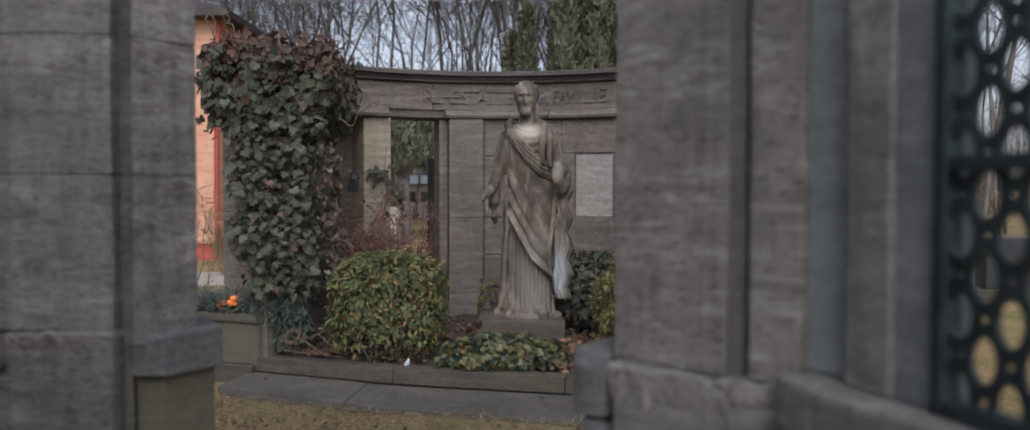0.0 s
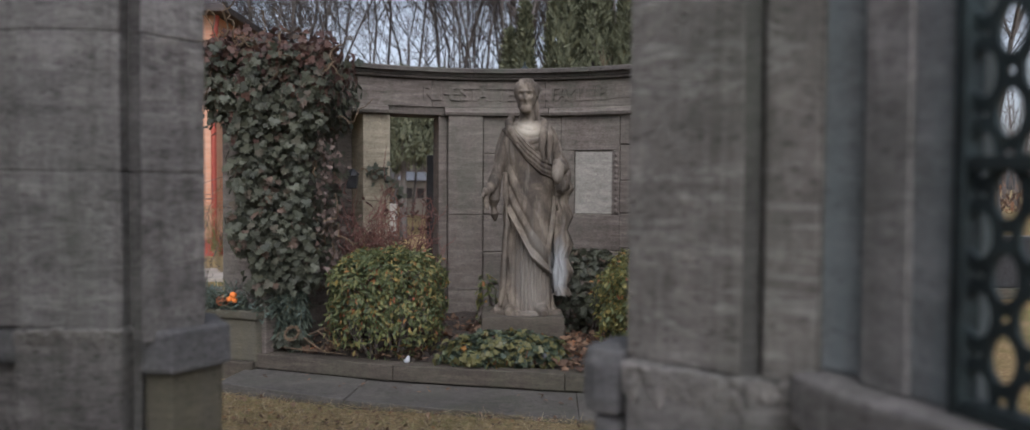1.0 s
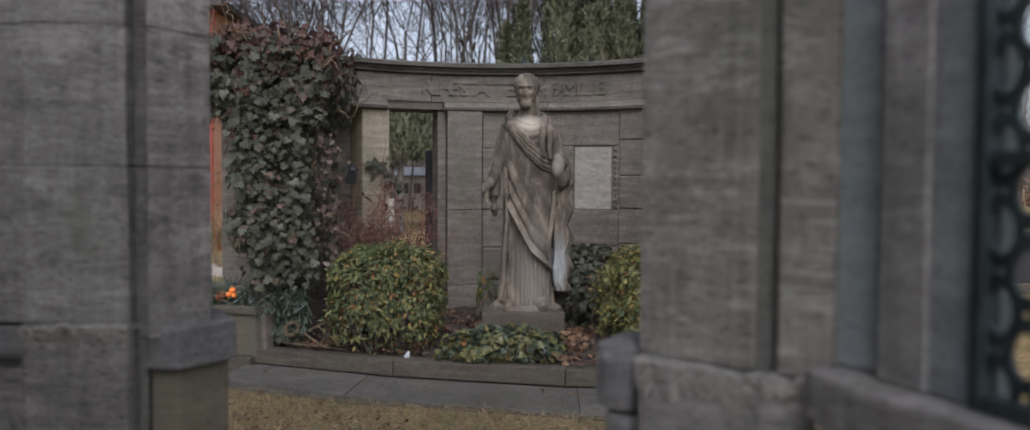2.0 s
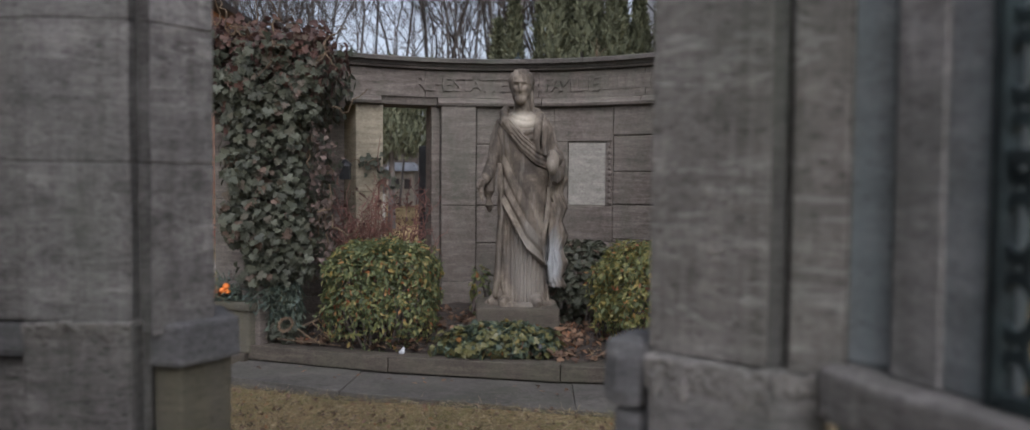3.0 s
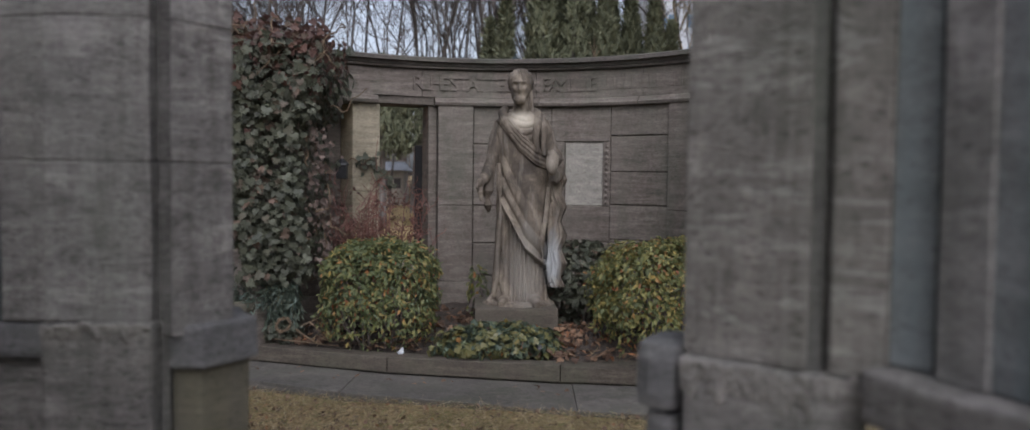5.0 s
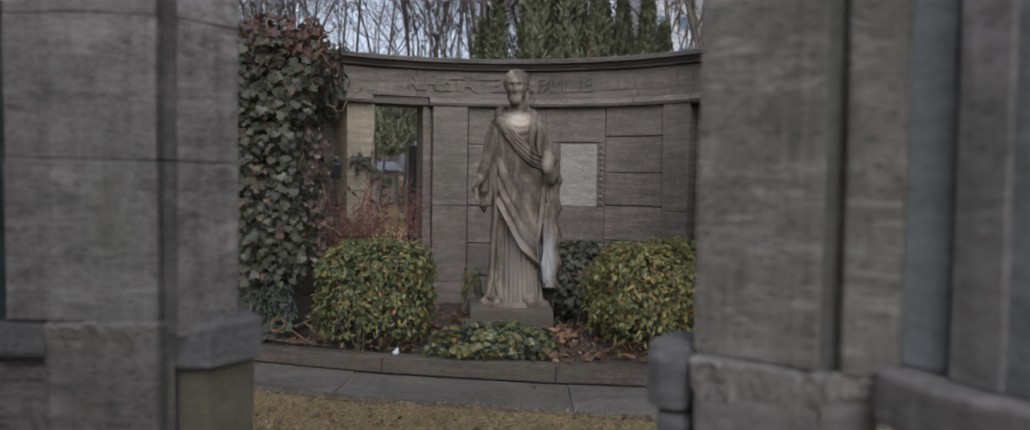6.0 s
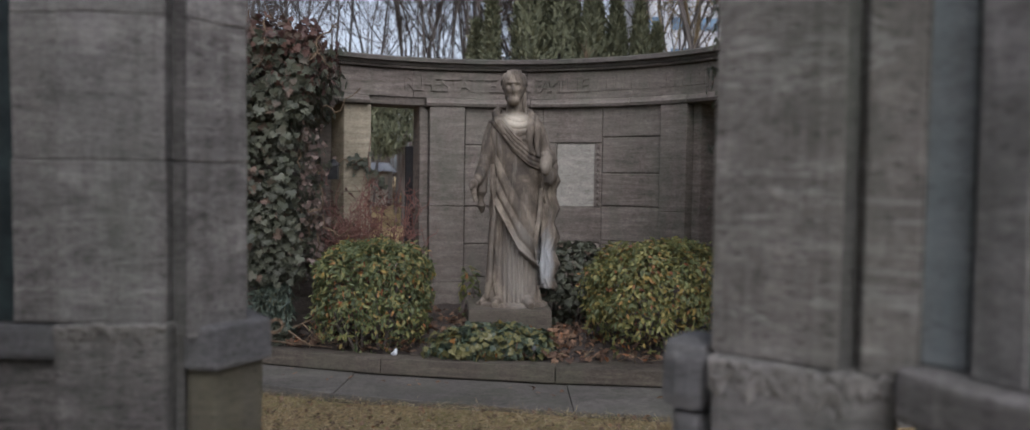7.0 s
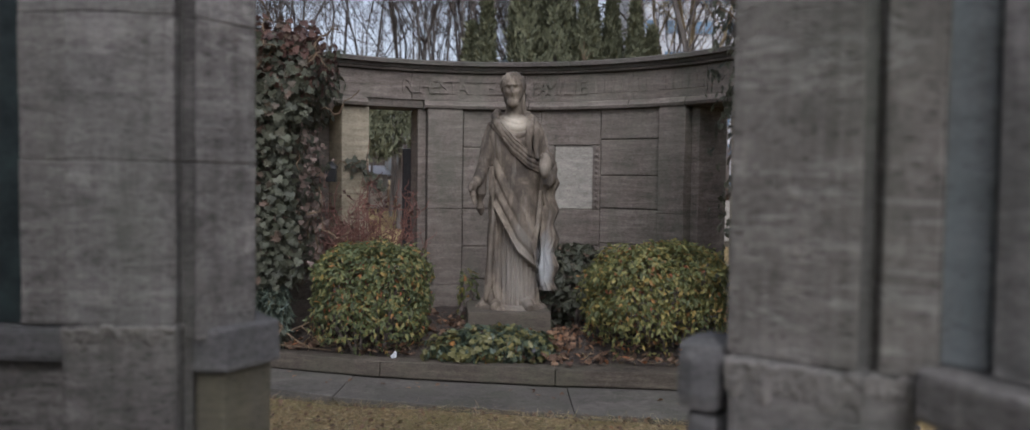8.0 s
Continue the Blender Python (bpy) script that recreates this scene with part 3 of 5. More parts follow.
# dentil row of small beads under the cornice
verts, faces = [], []
for k in range(300):
    a = 12 + k * 0.46
    o = len(verts)
    for da, r, z in ((0, 2.505, 0), (0.28, 2.505, 0), (0.28, 2.505, 1), (0, 2.505, 1)):
        verts.append(on_arc(a + da, FACE - 0.043, 2.497 + 0.018 * z))
    for da, r, z in ((0, 0, 0), (0.28, 0, 0), (0.28, 0, 1), (0, 0, 1)):
        verts.append(on_arc(a + da, FACE, 2.497 + 0.018 * z))
    faces += [(o, o + 1, o + 2, o + 3), (o, o + 4, o + 5, o + 1), (o + 3, o + 2, o + 6, o + 7), (o, o + 3, o + 7, o + 4), (o + 1, o + 5, o + 6, o + 2)]
tagged(part("bead_moulding", mesh_of("bead_moulding", verts, faces, WALL), None, ex), kind="stuff")


def frieze_at(a):
    for ob, a0, a1 in zip(friezes, FRIEZE_CUTS, FRIEZE_CUTS[1:]):
        if a0 <= a < a1:
            return ob
    return friezes[0]


def letter(ch, a, size):
    cu = bpy.data.curves.new("letter", 'FONT')
    cu.body, cu.size, cu.extrude, cu.align_x = ch, size, 0.012, 'CENTER'
    tmp = bpy.data.objects.new("letter_tmp", cu)
    me = bpy.data.meshes.new_from_object(tmp)
    bpy.data.objects.remove(tmp)
    p = on_arc(a, FACE - 0.005, 2.30)
    inward = Vector((CX - p.x, CY - p.y, 0)).normalized()
    right = Vector((0, 0, 1)).cross(inward)
    m = Matrix((( right.x, 0, inward.x, p.x), (right.y, 0, inward.y, p.y), (0, 1, 0, p.z), (0, 0, 0, 1)))
    me.transform(m)
    me.materials.clear()
    part("letter", me, WALL, frieze_at(a))


def word(text, a0, a1, size=0.185):
    for k, ch in enumerate(text):
        letter(ch, a0 + (a1 - a0) * k / (len(text) - 1), size)


word("RUHESTÄTTE", 104.6, 85.3)
word("DER", 82.6, 77.6)
word("FAMILIE", 74.6, 63.6)
# two words shown as plain bars
for a0, a1, n in ((61.8, 47.5, 7), (45.0, 33.0, 6)):
    for k in range(n):
        a = a0 + (a1 - a0) * k / n
        part("inscription_bar", arc_block(a, a - 1.35, FACE - 0.007, FACE + 0.02, 2.305, 2.43, 0.0, 0.003), WALL, frieze_at(a - 0.7))
# small iron fixing on the coping
knob = bmesh.new()
bmesh.ops.create_cone(knob, cap_ends=True, segments=12, radius1=0.045, radius2=0.02, depth=0.03, matrix=Matrix.Translation(on_arc(82, 2.36, 2.618)))
bmesh.ops.create_cone(knob, cap_ends=True, segments=8, radius1=0.012, radius2=0.006, depth=0.05, matrix=Matrix.Translation(on_arc(82, 2.36, 2.65)))
part("coping_knob", knob, BRONZE, ex, "small dark metal fixing")

# end piers with pedestals
for a, nm in ((146.5, 0), (-8, 1)):
    c = on_arc(a, 2.12, 0)
    R = Matrix.Rotation(radians(a), 2)

    def turned(h, w):
        return [tuple(R @ Vector(q) + c.xy) for q in ((-h, -w), (h, -w), (h, w), (-h, w))]
    part("pedestal", prism(turned(0.36, 0.36), 0.0, 0.66, 0.012), WALL, ex)
    for z0, z1 in ((0.66, 1.3), (1.3, 1.9), (1.9, 2.16)):
        part("end_pier", prism(turned(0.26, 0.26), z0 + 0.002, z1, 0.008), WALL, ex, "grey stone end pier")
    part("end_entablature", prism(turned(0.30, 0.30), 2.165, 2.50, 0.01), WALL, ex)
    part("end_cornice", prism(turned(0.38, 0.38), 2.502, 2.60, 0.02), CORNICE, ex)

# ---- foreground piers ----
COURSES = (1.155, 1.52, 1.845, 2.20, 2.62, 3.1)


def pier(name, loc, label, columns, bases):
    ob = thing(name, loc, label, "pier", "gateway piers")
    for nm, poly, mat, z0 in columns:
        cuts = [z0] + ([c for c in COURSES if c > z0 + 0.1] if z0 < 1.16 else [2.35, 3.1])
        for k in range(len(cuts) - 1):
            part(nm, prism(poly, cuts[k], cuts[k + 1], 0.005, 0.0035, k + 3 * len(nm)), mat, ob)
    for nm, poly, mat, z0, z1, bev in bases:
        part(nm, prism(poly, z0, z1, bev, 0.004, z1), mat, ob)
    return ob


def broken_rim(ob, p0, p1, top, drop, depth, seed):
    """The weather-broken upper edge of a base stone: a ragged pale lip that dies out downwards."""
    a, b = Vector((*p0, 0)), Vector((*p1, 0))
    d = (b - a).normalized()
    out = Vector((d.y, -d.x, 0))
    n, m = 60, 10
    verts, faces = [], []
    for i in range(n + 1):
        q = a.lerp(b, i / n)
        low = drop * (0.75 + 0.5 * noise.noise((i * 0.14, seed, 2)) + 0.2 * noise.noise((i * 0.5, seed, 5)))
        lip = 0.010 * noise.noise((i * 0.11, seed, 8)) + 0.004 * noise.noise((i * 0.45, seed, 9))
        for k in range(m + 1):
            v = k / m
            w = q + out * (depth * v ** 0.6 * (1 + 0.55 * noise.noise((i * 0.3, k * 0.5, seed))) - 0.003 if k else -0.006)
            verts.append((w.x, w.y, top + lip - low * (1 - v)))
        w = q - out * 0.035
        verts.append((w.x, w.y, top + lip * 0.4 + 0.003))
    r = m + 2
    for i in range(n):
        for k in range(r - 1):
            o = i * r + k
            faces.append((o, o + r, o + r + 1, o + 1))
    part("broken_rim", mesh_of("broken_rim", verts, faces, BROKEN, True), None, ob, "ragged pale broken edge")


left_pier = pier("gate_pier", (-1.15, 3.6, 0), "tall rough grey shell limestone pier with a sooty base",
     [("front_block", [(-1.303, 3.465), (-1.074, 3.482), (-1.068, 3.62), (-1.303, 3.60)], PIER, 1.155),
      ("reveal_block", [(-1.033, 3.495), (-0.93, 3.63), (-1.02, 3.76), (-1.20, 3.72), (-1.048, 3.60)], PIER, 1.115),
      ("rebate", [(-1.073, 3.518), (-1.035, 3.524), (-1.045, 3.61), (-1.068, 3.61)], SHADED_GROOVE, 1.115),
      ("side_block", [(-1.412, 3.487), (-1.304, 3.478), (-1.304, 3.66), (-1.412, 3.66)], PIER, 1.155)],
     [("base", [(-1.308, 3.450), (-1.068, 3.470), (-1.060, 3.62), (-1.308, 3.61)], SOOTY, -0.02, 1.155, 0.012),
      ("rebate", [(-1.0685, 3.525), (-1.050, 3.535), (-1.052, 3.60), (-1.064, 3.60)], SHADED_GROOVE, -0.02, 1.142, 0.003),
      ("base_cap", [(-1.052, 3.53), (-0.968, 3.512), (-0.878, 3.66), (-0.98, 3.84), (-1.30, 3.80), (-1.056, 3.62)], CAP, 1.035, 1.138, 0.012),
      ("base", [(-1.052, 3.55), (-0.980, 3.535), (-0.90, 3.665), (-0.99, 3.80), (-1.29, 3.78), (-1.056, 3.63)], MOSSY, -0.02, 1.034, 0.012),
      ("sill", [(-2.1, 3.50), (-1.31, 3.472), (-1.31, 3.70), (-2.1, 3.72)], CAP, 1.07, 1.15, 0.015),
      ("parapet", [(-2.08, 3.53), (-1.312, 3.50), (-1.312, 3.68), (-2.08, 3.70)], SOOTY, -0.02, 1.069, 0.01)])

right_pier = pier("gate_pier", (0.2, 3.0, 0), "tall rough grey shell limestone pier beside a bronze grille",
     [("reveal_block", [(0.046, 3.040), (0.207, 2.868), (0.222, 2.99), (0.13, 3.14)], PIER_WARM, 1.182),
      ("rebate", [(0.210, 2.901), (0.2475, 2.896), (0.252, 2.98), (0.222, 2.99)], SHADED_GROOVE, 1.182),
      ("front_block", [(0.2425, 2.864), (0.311, 2.82), (0.38, 2.87), (0.27, 3.02), (0.252, 2.98)], PIER_WARM, 1.182),
      ("return_block", [(0.3185, 2.845), (0.358, 2.765), (0.43, 2.785), (0.395, 2.875)], PIER_GREEN, 1.205),
      ("return_block", [(0.3425, 2.732), (0.371, 2.653), (0.45, 2.675), (0.432, 2.76)], PIER, 1.205),
      ("return_block", [(0.378, 2.664), (0.3985, 2.592), (0.465, 2.605), (0.455, 2.67)], PIER_GREEN, 1.205)],
     [("base", [(0.037, 3.012), (0.213, 2.863), (0.262, 2.853), (0.30, 2.835), (0.30, 3.0), (0.13, 3.15)], SOOTY, -0.02, 1.181, 0.016),
      ("base_cap", [(-0.035, 3.10), (0.035, 3.035), (0.13, 3.16), (0.05, 3.24)], CAP, 1.06, 1.195, 0.035),
      ("base", [(-0.01, 3.10), (0.036, 3.05), (0.13, 3.16), (0.06, 3.22)], CAP, -0.02, 1.059, 0.02),
      ("sill", [(0.262, 2.80), (0.345, 2.51), (0.47, 2.10), (0.60, 2.14), (0.50, 2.56), (0.42, 2.84), (0.31, 2.85)], PIER, 1.12, 1.204, 0.014),
      ("parapet", [(0.30, 2.80), (0.375, 2.51), (0.50, 2.10), (0.58, 2.14), (0.48, 2.56), (0.40, 2.82)], PIER_GREEN, -0.02, 1.119, 0.01),
      ("end_block", [(0.50, 2.13), (0.53, 2.02), (0.66, 2.06), (0.62, 2.17)], PIER, 1.204, 3.1, 0.01)])


broken_rim(left_pier, (-1.306, 3.450), (-1.07, 3.470), 1.152, 0.05, 0.010, 1)
broken_rim(right_pier, (0.036, 3.012), (0.212, 2.862), 1.178, 0.085, 0.012, 7)
broken_rim(right_pier, (0.214, 2.861), (0.30, 2.834), 1.178, 0.05, 0.006, 12)


def ring_mesh(r0, r1, t):
    """A flat pierced ring of a cast grille, in the x-z plane."""
    verts, faces = [], []
    n = 18
    for k in range(n):
        a = 2 * math.pi * k / n
        for r, y in ((r0, -t), (r1, -t * 0.6), (r1, t * 0.6), (r0, t)):
            verts.append((r * math.cos(a) * 0.86, y, r * math.sin(a) * 1.27))
    for k in range(n):
        o, q = 4 * k, 4 * ((k + 1) % n)
        for i in range(4):
            j = (i + 1) % 4
            faces.append((o + i, o + j, q + j, q + i))
    return mesh_of("ring", verts, faces, BRONZE)


def grille(p0, p1, z0, z1, label, columns, frame_width=0.022):
    """A cast grille of staggered rings between two uprights."""
    d = Vector((p1[0] - p0[0], p1[1] - p0[1], 0))
    length = d.length
    d.normalize()
    n = Vector((d.y, -d.x, 0))
    ob = thing("window_grille", (p0[0], p0[1], z0), label, "grille", "window grilles")

    def bar(s0, s1, za, zb, t):
        a, b = Vector((*p0, 0)) + d * s0, Vector((*p0, 0)) + d * s1
        return prism([(a - n * t).xy, (b - n * t).xy, (b + n * t).xy, (a + n * t).xy], za, zb, 0.002)
    part("upright", bar(0, frame_width, z0, z1, 0.016), BRONZE, ob)
    part("upright", bar(length - 0.022, length, z0, z1, 0.016), BRONZE, ob)
    part("bottom_rail", bar(0.022, length - 0.022, z0, z0 + 0.02, 0.014), BRONZE, ob)
    part("middle_rail", bar(0.022, length - 0.022, 1.515, 1.535, 0.011), BRONZE, ob)
    me = ring_mesh(0.0228, 0.0375, 0.004)
    turn = Matrix.Rotation(math.atan2(d.y, d.x), 4, 'Z')
    for i in range(columns):
        for k in range(int((z1 - z0) / 0.1) + 1):
            z = z0 + 0.03 + k * 0.1 + (0.05 if i % 2 else 0)
            if z > z1:
                continue
            r = new("ring", me)
            place(r, ob)
            r.matrix_basis = Matrix.Translation(Vector((*p0, z)) + d * (frame_width + 0.016 + i * 0.038)) @ turn
    return ob


grille((0.4045, 2.580), (0.515, 2.165), 1.206, 2.6, "dark patinated bronze grille of staggered rings in a stone window", 10, 0.018)
grille((-1.414, 3.53), (-1.95, 3.60), 1.152, 2.6, "dark bronze ring grille in the side window", 11, 0.09)


# plain walls added out of view, to keep light off the gateway piers
tagged(part("wall_west", box(-2.42, 1.15, -0.02, -2.12, 3.72, 3.1, 0.01), PIER), "unseen rough limestone wall added to shade the left pier", "wall", kind="structure")
tagged(part("wall_south", box(-2.118, 1.15, -0.02, -1.0, 1.45, 3.1, 0.01), PIER), "unseen rough limestone wall added behind to darken the left pier front", "wall", kind="structure")
tagged(part("wall_east", prism([(0.535, 2.015), (0.80, 1.15), (1.08, 1.15), (0.67, 2.05)], -0.02, 3.1, 0.01), PIER), "unseen rough limestone wall added beyond the grille, blocking side light", "wall", kind="structure")


# ---- statue ----
def loft(sections, n=28):
    """A closed skin over rings; a section is (centre, half width x, half width y)."""
    bm = bmesh.new()
    rings = []
    for c, a, b in sections:
        rings.append([bm.verts.new((c[0] + a * math.cos(2 * math.pi * k / n), c[1] + b * math.sin(2 * math.pi * k / n), c[2])) for k in range(n)])
    for p, q in zip(rings, rings[1:]):
        for k in range(n):
            bm.faces.new((p[k], p[(k + 1) % n], q[(k + 1) % n], q[k]))
    bm.faces.new(rings[0][::-1])
    bm.faces.new(rings[-1])
    return bm


def limb(points, radii, n=16):
    """A closed tube through points with the given radii."""
    bm = bmesh.new()
    rings = []
    for i, (p, r) in enumerate(zip(points, radii)):
        a = Vector(points[max(0, i - 1)])
        b = Vector(points[min(len(points) - 1, i + 1)])
        q = (b - a).to_track_quat('Z', 'Y').to_matrix()
        rings.append([bm.verts.new(Vector(p) + q @ Vector((r * math.cos(2 * math.pi * k / n), r * math.sin(2 * math.pi * k / n), 0))) for k in range(n)])
    for p, q in zip(rings, rings[1:]):
        for k in range(n):
            bm.faces.new((p[k], p[(k + 1) % n], q[(k + 1) % n], q[k]))
    bm.faces.new(rings[0][::-1])
    bm.faces.new(rings[-1])
    return bm


def ball(c, s, turn=0.0):
    bm = bmesh.new()
    bmesh.ops.create_uvsphere(bm, u_segments=24, v_segments=16, radius=1, matrix=Matrix.Translation(c) @ Matrix.Rotation(turn, 4, 'X') @ Matrix.Diagonal((*s, 1)))
    return bm


def ridge(u):
    """A drapery fold: broad round crest, narrow valley."""
    return abs(math.sin(math.pi * u)) ** 0.65


def crease(d, width):
    """Height of a rounded lip along a line, from the distance to it."""
    return math.exp(-(d / width) ** 2)


def drapery():
    """The robed body: a mantle slung from the shoulder, folds fanning from the hip, pleats below."""
    zs = [0.50, 0.56, 0.70, 0.90, 1.10, 1.30, 1.45, 1.58, 1.72, 1.84, 1.93, 1.98, 2.01]
    cx = [0.03, 0.03, 0.03, 0.04, 0.05, 0.055, 0.06, 0.06, 0.05, 0.04, 0.035, 0.03, 0.03]
    ha = [0.235, 0.215, 0.20, 0.20, 0.205, 0.205, 0.195, 0.19, 0.195, 0.20, 0.19, 0.145, 0.075]
    hb = [0.20, 0.19, 0.165, 0.16, 0.165, 0.165, 0.155, 0.145, 0.145, 0.145, 0.13, 0.10, 0.07]
    n, m = 300, 340
    bm = bmesh.new()
    rings = []
    for i in range(m + 1):
        z = 0.50 + 1.51 * i / m
        c, a, b = (float(np.interp(z, zs, v)) for v in (cx, ha, hb))
        ring = []
        for k in range(n):
            t = 2 * math.pi * k / n
            ux, uy = math.cos(t), math.sin(t)
            x = c + a * ux
            wob = 0.012 * noise.noise((x * 7, uy * 2, z * 3))
            hem = float(np.interp(x, (-0.16, -0.115, -0.03, 0.05, 0.217, 0.26), (1.45, 1.33, 1.12, 0.94, 0.77, 0.74)))
            sling = z - float(np.interp(x, (-0.20, -0.08, 0.02, 0.12, 0.22), (2.02, 1.845, 1.70, 1.60, 1.56)))
            if -0.01 < sling < 0.125 + 0.10 * max(0.0, -x):
                # rolled band across the breast, in cords along its run
                f = 0.030 + 0.016 * ridge((sling + wob * 0.6) / 0.036)
            elif sling >= 0.125:
                # undershirt with shallow hanging folds below the collar
                f = 0.012 * ridge((z - 3.2 * (x - 0.05) ** 2 + wob) / 0.055) - 0.006
            elif z > hem and x < -0.105 - 0.04 * (z - 1.3):
                # mantle edge falling from the lowered arm
                f = 0.020 + 0.018 * ridge((x + 0.05 * z + wob) / 0.038)
            elif z > hem:
                # long folds that follow the hem, softer towards the waist
                up = z - hem
                fold = ridge((up + 0.9 * (x - 0.08) ** 2 + 1.6 * wob) / (0.085 + 0.12 * up)) ** 1.4
                f = 0.012 + 0.026 * fold * max(0.25, 1.0 - 1.5 * up)
                f += 0.024 * crease(up - 0.012, 0.018)
            elif x < -0.10:
                f = 0.026 * ridge((x + 0.16 * (z - 0.6) + wob) / 0.058) + 0.008
            elif x > 0.215:
                f = 0.024 * ridge((x + 0.22 * (z - 0.9) + wob) / 0.042) + 0.004
            else:
                # deep upright pleats
                f = 0.040 * ridge((x + 0.35 * wob + 0.02 * (z - 0.5) * (x - 0.05)) / 0.037) ** 1.3 - 0.036
                f += 0.016 * max(0.0, (0.62 - z) / 0.12)
            f *= 0.35 + 0.65 * max(0.0, -uy) ** 0.6 if uy < 0.3 else 0.3
            knee = 0.035 * math.exp(-((z - 1.02) / 0.2) ** 2 - ((x - 0.10) / 0.08) ** 2) if uy < 0 else 0
            ring.append(bm.verts.new((c + (a + f) * ux, 8.13 + (b + f + knee) * uy, z)))
        rings.append(ring)
    for p, q in zip(rings, rings[1:]):
        for k in range(n):
            bm.faces.new((p[k], p[(k + 1) % n], q[(k + 1) % n], q[k]))
    bm.faces.new(rings[0][::-1])
    bm.faces.new(rings[-1])
    return bm


def head():
    """A plain bearded head: a face with brow, sockets and nose, under parted hair."""
    face = ball((0, 0, 0), (0.078, 0.098, 0.118))
    bmesh.ops.subdivide_edges(face, edges=face.edges[:], cuts=2, use_grid_fill=True)
    for v in face.verts:
        x, y, z = v.co
        if y > 0:
            continue
        g = -0.020 * (math.exp(-((abs(x) - 0.030) / 0.017) ** 2 - ((z - 0.020) / 0.016) ** 2))
        g += 0.010 * math.exp(-((z - 0.046) / 0.012) ** 2)
        g += 0.030 * math.exp(-(x / 0.011) ** 2) * max(0.0, 1 - abs(z + 0.012) / 0.042)
        g += 0.008 * math.exp(-((abs(x) - 0.040) / 0.014) ** 2 - ((z + 0.012) / 0.016) ** 2)
        g -= 0.007 * math.exp(-(x / 0.020) ** 2 - ((z + 0.064) / 0.006) ** 2)
        if z < -0.045:
            g += (0.016 + 0.007 * math.sin(x * 260 + z * 60)) * min(1.0, (-0.045 - z) / 0.02) * math.exp(-(x / 0.055) ** 2)
        v.co.y -= g
    hair = ball((0, 0.024, 0.036), (0.101, 0.110, 0.110))
    bmesh.ops.subdivide_edges(hair, edges=hair.edges[:], cuts=2, use_grid_fill=True)
    for v in hair.verts:
        x, y, z = v.co
        w = (x / 0.070) ** 2 + ((z + 0.04) / 0.098) ** 2
        if y < 0 and w < 1.0:
            v.co.y = 0.0
            continue
        d = v.co.normalized()
        v.co += d * (0.004 * math.sin(abs(x) * 300 + z * 90) - 0.004 * math.exp(-(x / 0.007) ** 2))
    for bm in (face, hair):
        bm.transform(Matrix.Translation((0.011, 8.045, 2.19)) @ Matrix.Rotation(radians(-8), 4, 'Z') @ Matrix.Rotation(radians(7), 4, 'X'))
    return [face, hair]


def hanging_cloth():
    """The cloth falling from the raised forearm, with a rippling outer edge."""
    n, m = 60, 120
    bm = bmesh.new()
    rings = []
    for i in range(m + 1):
        z = 0.64 + 1.0 * i / m
        s = (z - 0.64) / 1.0
        swag = abs((z * 4.6 + 0.2) % 1.0 * 2 - 1)
        cx = 0.305 - 0.005 * s + 0.026 * (swag - 0.5)
        a = 0.050 + 0.016 * swag - 0.006 * s
        b = 0.075 - 0.015 * s
        ring = []
        for k in range(n):
            t = 2 * math.pi * k / n
            f = 0.014 * ridge((math.cos(t) * 0.065 + 0.02 * math.sin(z * 9) + z * 0.05) / 0.034)
            ring.append(bm.verts.new((cx + (a + f) * math.cos(t), 8.05 + (b + f) * math.sin(t), z)))
        rings.append(ring)
    for p, q in zip(rings, rings[1:]):
        for k in range(n):
            bm.faces.new((p[k], p[(k + 1) % n], q[(k + 1) % n], q[k]))
    bm.faces.new(rings[0][::-1])
    bm.faces.new(rings[-1])
    return bm


